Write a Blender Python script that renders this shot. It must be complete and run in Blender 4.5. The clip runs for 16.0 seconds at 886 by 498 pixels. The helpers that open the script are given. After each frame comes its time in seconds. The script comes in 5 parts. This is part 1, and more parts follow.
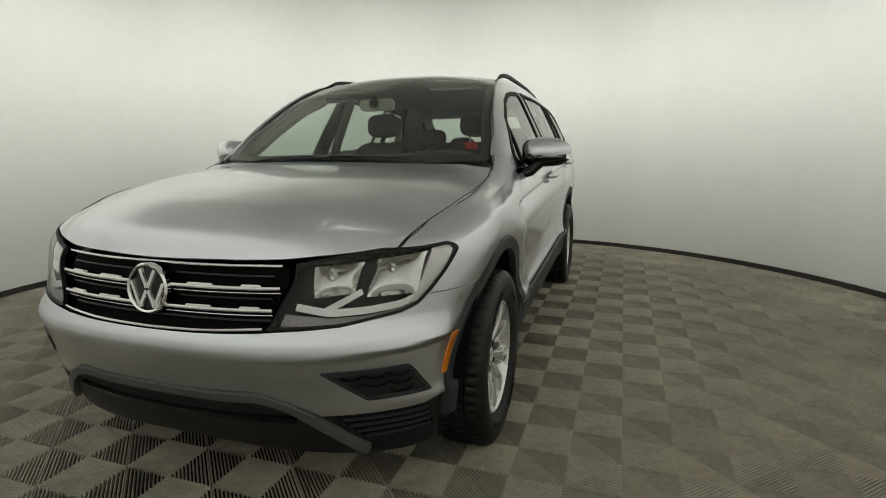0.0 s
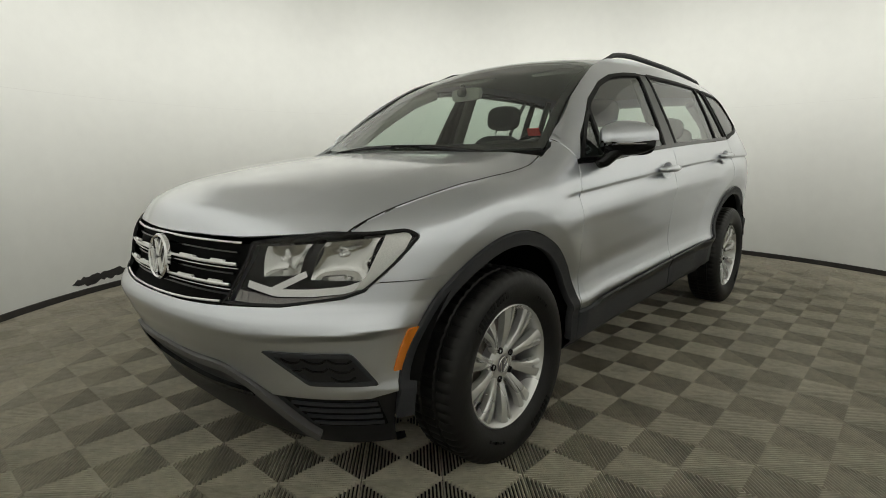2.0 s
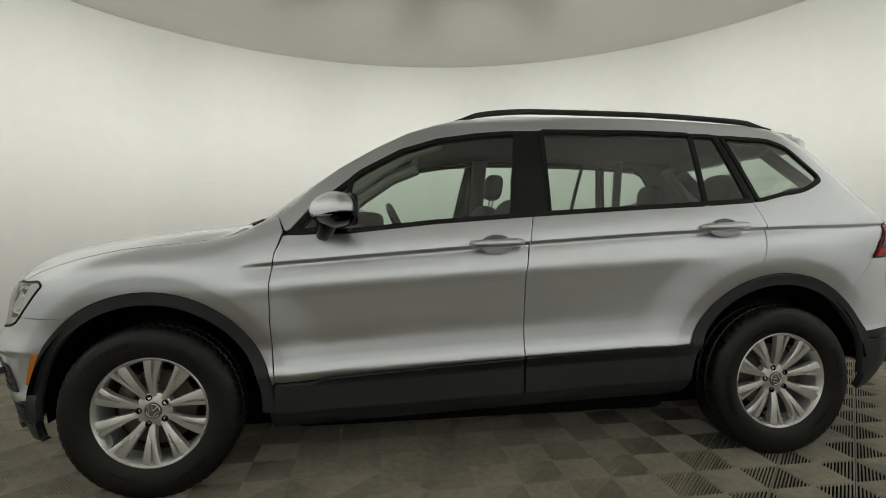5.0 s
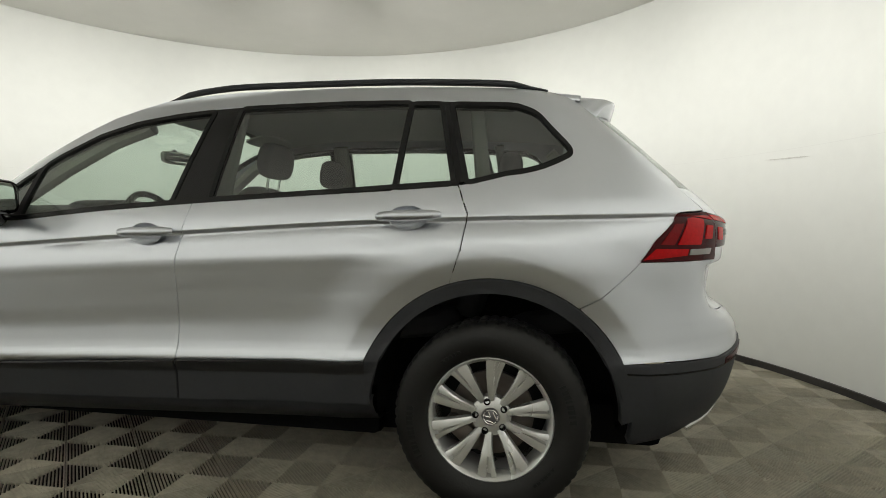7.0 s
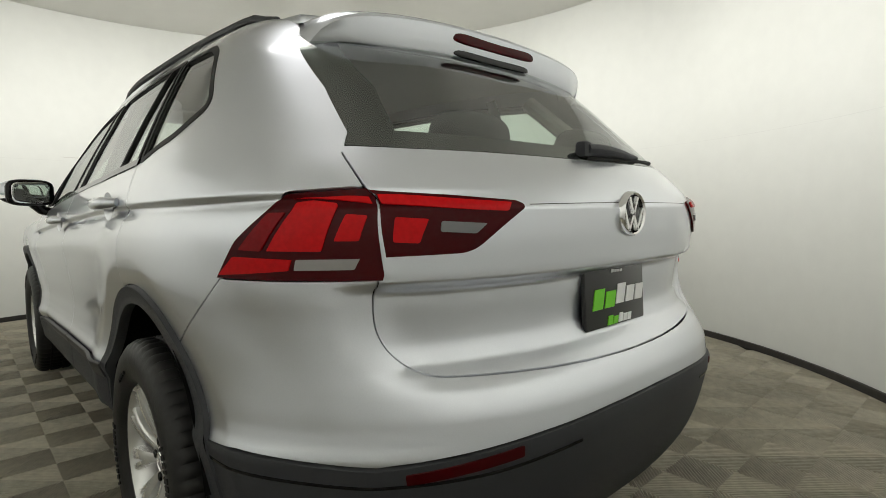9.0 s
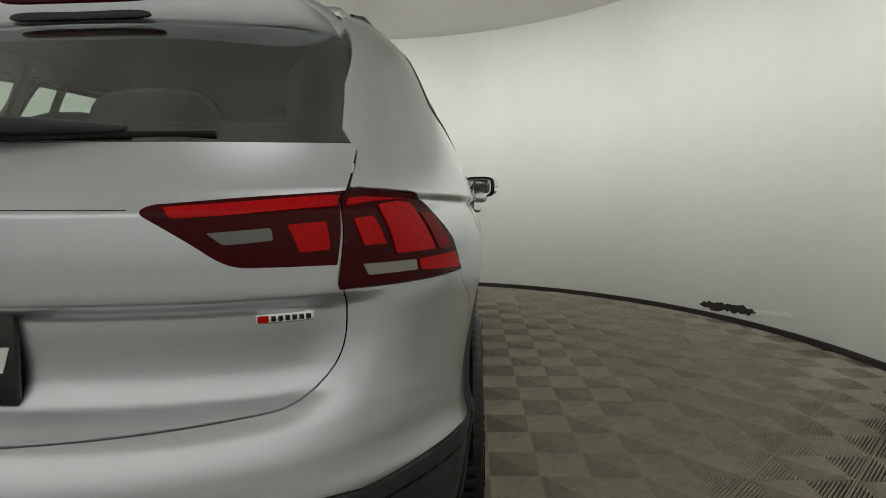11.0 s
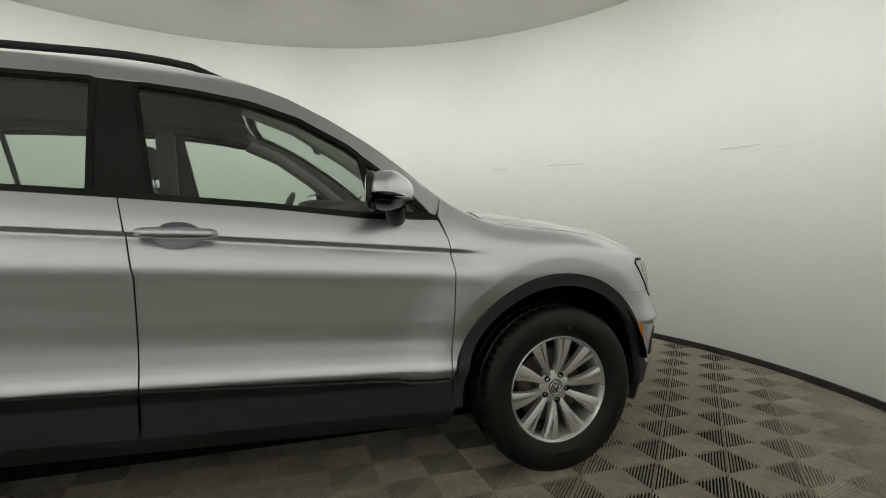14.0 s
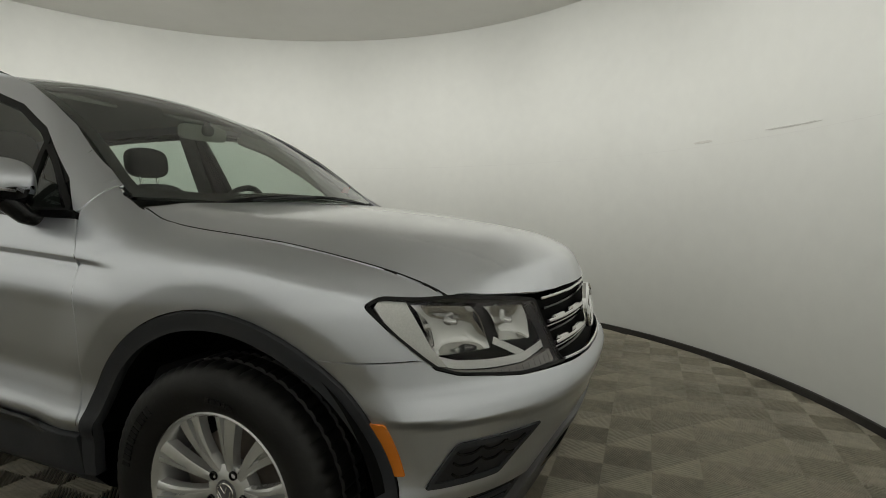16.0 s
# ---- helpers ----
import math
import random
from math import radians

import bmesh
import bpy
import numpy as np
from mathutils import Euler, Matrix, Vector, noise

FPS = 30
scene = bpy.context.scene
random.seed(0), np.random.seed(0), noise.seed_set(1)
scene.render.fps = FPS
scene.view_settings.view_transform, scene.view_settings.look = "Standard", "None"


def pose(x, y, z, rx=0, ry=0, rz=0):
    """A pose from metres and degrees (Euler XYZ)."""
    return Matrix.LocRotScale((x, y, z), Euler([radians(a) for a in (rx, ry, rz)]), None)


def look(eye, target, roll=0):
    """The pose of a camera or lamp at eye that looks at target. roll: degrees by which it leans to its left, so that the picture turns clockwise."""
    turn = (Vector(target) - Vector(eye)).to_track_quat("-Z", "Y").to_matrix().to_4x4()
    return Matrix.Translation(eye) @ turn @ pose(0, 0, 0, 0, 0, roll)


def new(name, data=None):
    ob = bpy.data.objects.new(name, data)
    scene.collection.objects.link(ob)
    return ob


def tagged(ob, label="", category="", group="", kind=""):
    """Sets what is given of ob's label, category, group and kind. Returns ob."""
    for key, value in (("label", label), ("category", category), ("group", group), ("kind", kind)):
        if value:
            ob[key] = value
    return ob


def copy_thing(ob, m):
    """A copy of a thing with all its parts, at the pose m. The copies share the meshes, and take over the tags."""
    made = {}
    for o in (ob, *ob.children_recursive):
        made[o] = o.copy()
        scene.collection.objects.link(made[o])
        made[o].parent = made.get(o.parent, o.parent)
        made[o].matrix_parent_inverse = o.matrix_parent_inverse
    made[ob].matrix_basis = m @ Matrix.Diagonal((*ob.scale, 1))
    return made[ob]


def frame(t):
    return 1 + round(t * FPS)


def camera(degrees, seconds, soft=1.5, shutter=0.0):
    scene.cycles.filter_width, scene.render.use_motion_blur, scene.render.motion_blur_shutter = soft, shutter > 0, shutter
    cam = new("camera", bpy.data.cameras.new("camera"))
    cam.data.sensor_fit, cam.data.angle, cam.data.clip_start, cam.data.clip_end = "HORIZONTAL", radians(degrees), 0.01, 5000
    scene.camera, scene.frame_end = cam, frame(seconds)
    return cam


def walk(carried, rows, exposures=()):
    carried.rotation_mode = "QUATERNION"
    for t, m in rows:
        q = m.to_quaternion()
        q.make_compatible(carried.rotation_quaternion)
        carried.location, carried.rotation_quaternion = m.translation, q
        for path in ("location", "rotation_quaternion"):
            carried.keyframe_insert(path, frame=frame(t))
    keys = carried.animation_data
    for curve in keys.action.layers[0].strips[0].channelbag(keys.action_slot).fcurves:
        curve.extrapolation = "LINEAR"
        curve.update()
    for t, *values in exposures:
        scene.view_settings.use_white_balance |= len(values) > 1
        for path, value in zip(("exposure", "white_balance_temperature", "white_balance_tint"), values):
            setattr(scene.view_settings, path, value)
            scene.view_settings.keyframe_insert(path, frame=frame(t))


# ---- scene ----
cam = camera(79.5, 16.0, soft=0.9)
PATH = [
    (0, (-3.408, -1.34, 1.165), (-1.543, -0.716, 0.802), -0.1),
    (0.5, (-3.342, -1.401, 1.133), (-1.7, -0.336, 0.722), -0.1),
    (1, (-3.269, -1.485, 1.12), (-1.718, -0.296, 0.696), -0.1),
    (1.5, (-3.123, -1.729, 1.12), (-1.601, -0.497, 0.713), -0.4),
    (2, (-2.896, -1.934, 1.095), (-1.433, -0.615, 0.746), -0.4),
    (2.5, (-2.6, -2.116, 1.081), (-1.234, -0.688, 0.771), -0.4),
    (3, (-2.283, -2.394, 1.11), (-1.029, -0.85, 0.903), -0.7),
    (4.25, (-1.19, -3, 1.095), (-0.506, -1.12, 0.965), -0.5),
    (5.5, (0.024, -3.174, 1.075), (0.085, -1.176, 1.01), -0.4),
    (6, (0.597, -3.127, 1.068), (0.557, -1.129, 0.988), -0.2),
    (6.5, (1.099, -2.963, 1.045), (0.916, -0.973, 0.967), 0),
    (7, (1.561, -2.772, 1.043), (1.207, -0.806, 0.952), 0.1),
    (7.5, (2.008, -2.5, 1.046), (1.405, -0.595, 0.945), -0.1),
    (8, (2.38, -2.188, 1.031), (1.625, -0.341, 0.884), -0.3),
    (9.15, (3.07, -1.12, 1.06), (1.52, 0.13, 0.9), -0.3),
    (10.3, (3.29, 0.119, 1.09), (1.339, 0.519, 0.905), 0),
    (10.5, (3.275, 0.345, 1.078), (1.288, 0.535, 0.948), -0.9),
    (11, (3.097, 0.894, 1.072), (1.108, 0.791, 0.887), -0.6),
    (11.5, (2.806, 1.437, 1.055), (0.936, 0.75, 0.868), -1.1),
    (12, (2.365, 1.862, 1.073), (0.743, 0.709, 0.878), -0.6),
    (12.5, (1.844, 2.27, 1.064), (0.468, 0.825, 0.925), -0.8),
    (13, (1.182, 2.533, 1.055), (0.02, 0.909, 0.95), -0.3),
    (13.5, (0.556, 2.682, 1.051), (-0.417, 0.937, 0.952), 0.2),
    (14, (-0.199, 2.804, 1.061), (-0.868, 0.923, 0.947), 0.1),
    (14.5, (-0.821, 2.759, 1.063), (-1.176, 0.795, 0.931), 0.5),
    (15, (-1.421, 2.59, 1.058), (-1.441, 0.595, 0.929), 0.4),
    (15.5, (-1.899, 2.344, 1.054), (-1.561, 0.375, 0.956), 0.4),
    (16, (-2.399, 1.916, 1.085), (-1.684, 0.054, 0.939), 0.3),
]
EXPOSURE = [(0, -0.7), (1, -0.65), (2.5, -0.7), (3, -0.77), (5.5, -0.8), (6.5, -0.55), (7.5, -0.30), (8, -0.10), (9.2, -0.55), (10.3, -0.95), (11, -0.95), (11.5, -0.8), (12.5, -0.45), (13.5, -0.68), (14, -0.83), (15, -0.98), (16, -1.08)]
walk(cam, [(t, look(eye, target, roll)) for t, eye, target, roll in PATH], EXPOSURE)

# ---- world and light ----
world = bpy.data.worlds.new("world")
scene.world = world
world.use_nodes = True
world.node_tree.nodes["Background"].inputs[0].default_value = (0.9, 0.88, 0.84, 1)
world.node_tree.nodes["Background"].inputs[1].default_value = 0.005

CX, CY = -0.04, -0.17      # centre of the round booth
RAD, HIGH = 3.615, 3.05     # inner radius and height of its wall


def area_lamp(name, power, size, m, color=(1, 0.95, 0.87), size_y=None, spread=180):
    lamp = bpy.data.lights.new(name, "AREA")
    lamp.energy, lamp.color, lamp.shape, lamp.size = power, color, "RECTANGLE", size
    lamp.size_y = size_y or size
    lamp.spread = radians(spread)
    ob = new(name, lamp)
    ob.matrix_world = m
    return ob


# added unseen floods ringed under the ceiling, turned down and out to the wall
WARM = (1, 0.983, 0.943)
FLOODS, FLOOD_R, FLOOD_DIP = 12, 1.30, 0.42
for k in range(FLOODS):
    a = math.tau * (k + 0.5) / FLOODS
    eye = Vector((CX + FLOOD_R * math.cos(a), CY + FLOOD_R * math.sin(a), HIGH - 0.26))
    area_lamp("added_flood", 16.5, 0.66, look(eye, eye + Vector((math.cos(a), math.sin(a), -FLOOD_DIP))), WARM, size_y=0.40, spread=92)


# ---- materials ----
def nodes_of(name):
    m = bpy.data.materials.new(name)
    m.use_nodes = True
    nt = m.node_tree
    return m, nt, nt.nodes["Principled BSDF"]


def add(nt, kind, **sockets):
    n = nt.nodes.new(kind)
    for k, v in sockets.items():
        n.inputs[k.replace("_", " ")].default_value = v
    return n


def surface(name, base, rough=0.5, metal=0.0, vary=0.12, grain=60.0, broad=1.5, bump=0.05, bump_scale=200.0,
            coat=0.0, rough_vary=0.1, spec=0.5, per_object=0.0):
    """A painted, moulded or woven surface: colour varied at two scales, gloss varied, fine relief."""
    m, nt, p = nodes_of(name)
    lk = nt.links.new
    tc = nt.nodes.new("ShaderNodeTexCoord")
    n1 = add(nt, "ShaderNodeTexNoise", Scale=broad, Detail=4.0)
    n2 = add(nt, "ShaderNodeTexNoise", Scale=grain, Detail=3.0)
    for n in (n1, n2):
        lk(tc.outputs["Object"], n.inputs["Vector"])
    mix = nt.nodes.new("ShaderNodeMath")
    mix.operation = "MULTIPLY_ADD"
    lk(n1.outputs["Fac"], mix.inputs[0])
    mix.inputs[1].default_value = 0.6
    scaled = nt.nodes.new("ShaderNodeMath")
    scaled.operation = "MULTIPLY"
    lk(n2.outputs["Fac"], scaled.inputs[0])
    scaled.inputs[1].default_value = 0.4
    lk(scaled.outputs[0], mix.inputs[2])
    ramp = nt.nodes.new("ShaderNodeMapRange")
    ramp.inputs["From Min"].default_value, ramp.inputs["From Max"].default_value = 0.3, 0.7
    ramp.inputs["To Min"].default_value, ramp.inputs["To Max"].default_value = 1 - vary, 1 + vary
    lk(mix.outputs[0], ramp.inputs["Value"])
    value = ramp.outputs[0]
    if per_object:
        info = nt.nodes.new("ShaderNodeObjectInfo")
        r2 = nt.nodes.new("ShaderNodeMapRange")
        r2.inputs["To Min"].default_value, r2.inputs["To Max"].default_value = 1 - per_object, 1 + per_object
        lk(info.outputs["Random"], r2.inputs["Value"])
        mul = nt.nodes.new("ShaderNodeMath")
        mul.operation = "MULTIPLY"
        lk(value, mul.inputs[0])
        lk(r2.outputs[0], mul.inputs[1])
        value = mul.outputs[0]
    vm = nt.nodes.new("ShaderNodeVectorMath")
    vm.operation = "SCALE"
    vm.inputs[0].default_value = base
    lk(value, vm.inputs["Scale"])
    lk(vm.outputs[0], p.inputs["Base Color"])
    rr = nt.nodes.new("ShaderNodeMapRange")
    rr.inputs["To Min"].default_value, rr.inputs["To Max"].default_value = max(0.02, rough - rough_vary), min(1, rough + rough_vary)
    lk(n1.outputs["Fac"], rr.inputs["Value"])
    lk(rr.outputs[0], p.inputs["Roughness"])
    p.inputs["Metallic"].default_value = metal
    p.inputs["Specular IOR Level"].default_value = spec
    p.inputs["Coat Weight"].default_value = coat
    p.inputs["Coat Roughness"].default_value = 0.04
    if bump:
        n3 = add(nt, "ShaderNodeTexNoise", Scale=bump_scale, Detail=2.0)
        lk(tc.outputs["Object"], n3.inputs["Vector"])
        b = add(nt, "ShaderNodeBump", Strength=bump, Distance=0.002)
        lk(n3.outputs["Fac"], b.inputs["Height"])
        lk(b.outputs[0], p.inputs["Normal"])
    return m


def clear(name, tint, rough=0.0, gloss=0.05):
    """Thin glass: a tinted see-through pane with mirror gloss by angle."""
    m = bpy.data.materials.new(name)
    m.use_nodes = True
    nt = m.node_tree
    nt.nodes.clear()
    out = nt.nodes.new("ShaderNodeOutputMaterial")
    tr = nt.nodes.new("ShaderNodeBsdfTransparent")
    tr.inputs[0].default_value = (*tint, 1)
    gl = add(nt, "ShaderNodeBsdfGlossy", Roughness=rough)
    lw = add(nt, "ShaderNodeLayerWeight", Blend=0.5)
    pw = nt.nodes.new("ShaderNodeMath")
    pw.operation = "POWER"
    pw.inputs[1].default_value = 4.0
    ma = nt.nodes.new("ShaderNodeMath")
    ma.operation = "MULTIPLY_ADD"
    ma.inputs[1].default_value, ma.inputs[2].default_value = 0.9 - gloss, gloss
    mx = nt.nodes.new("ShaderNodeMixShader")
    nt.links.new(lw.outputs["Facing"], pw.inputs[0])
    nt.links.new(pw.outputs[0], ma.inputs[0])
    nt.links.new(ma.outputs[0], mx.inputs[0])
    nt.links.new(tr.outputs[0], mx.inputs[1])
    nt.links.new(gl.outputs[0], mx.inputs[2])
    nt.links.new(mx.outputs[0], out.inputs[0])
    return m


WALL = surface("white_wall_skin", (0.69, 0.70, 0.665), 0.75, vary=0.035, grain=9, broad=1.5, bump=0.08, bump_scale=60)
# faint upright tones where the wall's sheets meet
for n in WALL.node_tree.nodes:
    if n.bl_idname == "ShaderNodeTexNoise" and n.inputs["Scale"].default_value < 5:
        tall = WALL.node_tree.nodes.new("ShaderNodeMapping")
        tall.inputs["Scale"].default_value = (1.0, 1.0, 0.03)
        WALL.node_tree.links.new(WALL.node_tree.nodes["Texture Coordinate"].outputs["Object"], tall.inputs["Vector"])
        WALL.node_tree.links.new(tall.outputs[0], n.inputs["Vector"])
CEILING = surface("grey_ceiling_skin", (0.74, 0.73, 0.69), 0.8, vary=0.03, grain=5, broad=0.6, bump=0.06, bump_scale=50)
TRIM = surface("black_base_trim", (0.03, 0.027, 0.024), 0.55, vary=0.4, grain=30, broad=3)
TILE = surface("grey_floor_plastic", (0.46, 0.43, 0.345), 0.42, vary=0.34, grain=25, broad=2.2, bump=0.1, bump_scale=120, per_object=0.07)
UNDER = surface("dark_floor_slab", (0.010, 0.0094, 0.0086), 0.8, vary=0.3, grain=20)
SCUFF = surface("torn_dark_backing", (0.025, 0.023, 0.022), 0.8, vary=0.4, grain=40)


# ---- building helpers ----
def mesh_of(name, verts, faces, material, smooth=False):
    me = bpy.data.meshes.new(name)
    me.from_pydata([tuple(v) for v in verts], [], faces)
    me.materials.append(material)
    if smooth:
        me.shade_smooth()
    me.update()
    return me


def part(name, bm, material, parent, label="", smooth=True):
    """Links a bmesh as one mesh object under a thing or a part."""
    me = bpy.data.meshes.new(name)
    bm.normal_update()
    bm.to_mesh(me)
    bm.free()
    me.materials.append(material)
    if smooth:
        me.shade_smooth()
        me.set_sharp_from_angle(angle=radians(35))
    ob = new(name, me)
    ob.parent = parent
    if label:
        tagged(ob, label)
    return ob


def ring_band(r0, r1, z0, z1, n=128, center=(CX, CY)):
    """A closed ring of rectangular section."""
    verts, faces = [], []
    for k in range(n):
        a = math.tau * k / n
        for r, z in ((r0, z0), (r1, z0), (r1, z1), (r0, z1)):
            verts.append((center[0] + r * math.cos(a), center[1] + r * math.sin(a), z))
    for k in range(n):
        for i in range(4):
            faces.append((k * 4 + i, (k + 1) % n * 4 + i, (k + 1) % n * 4 + (i + 1) % 4, k * 4 + (i + 1) % 4))
    return verts, faces


# ---- the booth ----
wall = new("wall_round", mesh_of("wall_round", *ring_band(RAD, RAD + 0.12, 0, HIGH + 0.12, 192), WALL, True))
wall.data.set_sharp_from_angle(angle=radians(35))
tagged(wall, "round off-white booth wall with faint sheet joints", "wall", kind="structure")
trim = new("baseboard", mesh_of("baseboard", *ring_band(RAD - 0.022, RAD - 0.003, 0, 0.045, 192), TRIM))
tagged(trim, "low black rubber trim along the wall foot", "baseboard", kind="structure")

bm = bmesh.new()
bmesh.ops.create_circle(bm, cap_ends=True, radius=RAD - 0.003, segments=128)
up = bmesh.ops.extrude_face_region(bm, geom=bm.faces[:])
bmesh.ops.translate(bm, vec=(0, 0, 0.1), verts=[v for v in up["geom"] if isinstance(v, bmesh.types.BMVert)])
ceiling = part("ceiling", bm, CEILING, None, smooth=False)
ceiling.location = (CX, CY, HIGH)
tagged(ceiling, "flat round grey ceiling disc over the booth", "ceiling", kind="structure")

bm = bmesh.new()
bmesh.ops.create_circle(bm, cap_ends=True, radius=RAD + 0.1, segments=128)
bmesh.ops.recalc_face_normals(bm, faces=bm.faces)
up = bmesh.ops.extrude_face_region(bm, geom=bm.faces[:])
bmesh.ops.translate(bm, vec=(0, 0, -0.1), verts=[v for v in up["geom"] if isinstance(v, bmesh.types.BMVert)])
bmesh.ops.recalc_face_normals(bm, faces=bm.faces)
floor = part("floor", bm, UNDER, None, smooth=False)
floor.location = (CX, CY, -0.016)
tagged(floor, "grey ribbed interlocking plastic tile floor", "floor", kind="structure")

# ribbed tiles, turned 45 degrees to the car, ribs in nested squares
TS = 0.2786                # tile side
T_ANG = radians(45)
T_ORG = (0.115, 0.965)     # a tile's edge midpoint grid


def tile_geometry(rings=11):
    """A tile as nested square ribs with sloping flanks, and a thin rim."""
    verts, faces = [], []
    half = TS / 2 - 0.0008
    pitch = half / rings
    for k in range(rings):
        o, i = half - k * pitch, half - k * pitch - pitch * 0.50
        t0, t1 = o - pitch * 0.15, i + pitch * 0.15
        base = len(verts)
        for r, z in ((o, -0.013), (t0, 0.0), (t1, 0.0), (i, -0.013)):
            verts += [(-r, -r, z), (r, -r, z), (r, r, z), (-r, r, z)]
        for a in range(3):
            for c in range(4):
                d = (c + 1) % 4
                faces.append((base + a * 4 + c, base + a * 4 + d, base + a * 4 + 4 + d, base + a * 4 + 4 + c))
    return verts, faces


def lay_tiles():
    tv, tf = tile_geometry()
    me = mesh_of("tile", tv, tf, TILE)
    ca, sa = math.cos(T_ANG), math.sin(T_ANG)
    spots = []
    for i in range(-20, 21):
        for j in range(-20, 21):
            u, v = (i + 0.5) * TS, (j + 0.5) * TS
            x, y = T_ORG[0] + u * ca - v * sa, T_ORG[1] + u * sa + v * ca
            if math.hypot(x - CX, y - CY) < RAD + 0.1:
                spots.append((x, y))
    # tiles under the car's flanks and nose come nearest
    spots.sort(key=lambda s: abs(math.hypot(s[0] / 1.25, s[1]) - 1.75))
    near, rest = spots[:290], spots[290:]
    turn = Matrix.Rotation(T_ANG, 4, "Z")
    for x, y in near:
        ob = new("tile", me)
        ob.matrix_world = Matrix.Translation((x, y, random.uniform(-0.0006, 0.0006))) @ turn @ Matrix.Rotation(random.uniform(-0.004, 0.004), 4, "Y")
        ob.parent = floor
        ob.matrix_parent_inverse = Matrix.Translation((-CX, -CY, 0.016))
    verts, faces = [], []
    base = np.array(tv)
    rot = np.array([[ca, sa, 0], [-sa, ca, 0], [0, 0, 1]])
    for x, y in rest:
        n = len(verts)
        verts += (base @ rot + (x, y, 0)).tolist()
        faces += [tuple(n + q for q in f) for f in tf]
    ob = new("tile_field", mesh_of("tile_field", verts, faces, TILE))
    ob.parent = floor
    ob.matrix_parent_inverse = Matrix.Translation((-CX, -CY, 0.016))
    tagged(ob, kind="stuff")


# ---- the car's skin as smooth functions: front at -x, rear at +x ----
def curve(*pairs):
    """A smooth curve through (x, value) pairs that does not overshoot."""
    xs, ys = np.array(pairs[0::2], float), np.array(pairs[1::2], float)
    h, d = np.diff(xs), np.diff(ys) / np.diff(xs)
    m = np.zeros(len(xs))
    m[0], m[-1] = d[0], d[-1]
    for k in range(1, len(xs) - 1):
        if d[k - 1] * d[k] > 0:
            w1, w2 = 2 * h[k] + h[k - 1], h[k] + 2 * h[k - 1]
            m[k] = (w1 + w2) / (w1 / d[k - 1] + w2 / d[k])

    def f(x):
        x = np.clip(x, xs[0], xs[-1])
        k = np.clip(np.searchsorted(xs, x) - 1, 0, len(xs) - 2)
        t = (x - xs[k]) / h[k]
        return ((1 + 2 * t) * (1 - t) ** 2 * ys[k] + t * (1 - t) ** 2 * h[k] * m[k]
                + t * t * (3 - 2 * t) * ys[k + 1] + t * t * (t - 1) * h[k] * m[k + 1])
    return f


def step(a, b, x):
    t = np.clip((x - a) / (b - a), 0, 1)
    return t * t * (3 - 2 * t)


AXLE, HUB_Z, HUB_Y = 1.395, 0.347, 0.885
tilt = curve(-1.2, -0.09, -0.5, -0.042, 0.15, 0, 1.0, 0.045, 1.8, 0.068, 2.1, 0.078)
flank = curve(0.12, 0.80, 0.22, 0.882, 0.34, 0.904, 0.42, 0.909, 0.49, 0.912, 0.528, 0.899, 0.56, 0.8925, 0.62, 0.888, 0.74, 0.896, 0.85, 0.911,
              0.906, 0.920, 0.916, 0.919, 0.96, 0.911, 1.02, 0.902, 1.06, 0.891, 1.125, 0.864, 1.2, 0.83, 1.3, 0.782, 1.4, 0.73,
              1.5, 0.676, 1.55, 0.642, 1.6, 0.60, 1.66, 0.53)
edge_z = curve(-2.3, 0.80, -2.0, 0.895, -1.81, 0.945, -1.47, 1.014, -1.2, 1.040, -1.1, 1.060, -1.02, 1.092, -0.946, 1.128,
               -0.64, 1.36, -0.33, 1.53, -0.1, 1.598, 0.3, 1.625, 0.8, 1.622, 1.3, 1.602, 1.7, 1.565, 2.1, 1.51)
edge_y = curve(-2.3, 0.70, -2.0, 0.72, -1.81, 0.736, -1.47, 0.748, -1.1, 0.748, -0.946, 0.745, -0.64, 0.672, -0.33, 0.622,
               -0.1, 0.602, 0.3, 0.598, 1.3, 0.59, 1.7, 0.575, 2.1, 0.55)
nose_x = curve(0.14, -2.05, 0.22, -2.11, 0.32, -2.155, 0.42, -2.190, 0.47, -2.212, 0.53, -2.240, 0.60, -2.262, 0.612, -2.2605, 0.65, -2.240, 0.675, -2.222,
               0.76, -2.205, 0.84, -2.185, 0.88, -2.165, 0.95, -2.10)
nose_n = curve(0.2, 2.7, 0.6, 2.5, 0.75, 2.35, 0.9, 2.3)
gate_x = curve(0.2, 2.20, 0.3, 2.305, 0.4, 2.366, 0.5, 2.394, 0.58, 2.407, 0.64, 2.40, 0.69, 2.368, 0.715, 2.335, 0.745, 2.298, 0.80, 2.292, 0.86, 2.297, 0.893, 2.301, 0.910, 2.322, 0.95, 2.328, 1.0, 2.333,
               1.052, 2.334, 1.064, 2.326, 1.12, 2.279, 1.16, 2.236, 1.2, 2.191, 1.235, 2.153, 1.333, 2.046, 1.45, 1.921, 1.5, 1.869, 1.6, 1.776)
corner_x = curve(0.2, 2.20, 0.3, 2.305, 0.4, 2.366, 0.5, 2.394, 0.58, 2.407, 0.64, 2.400, 0.69, 2.384, 0.745, 2.358, 0.80, 2.338, 0.86, 2.328, 0.910, 2.326, 0.95, 2.329, 1.0, 2.333,
                 1.052, 2.334, 1.064, 2.326, 1.12, 2.279, 1.16, 2.236, 1.2, 2.191, 1.235, 2.153, 1.333, 2.046, 1.45, 1.921, 1.5, 1.869, 1.6, 1.776)


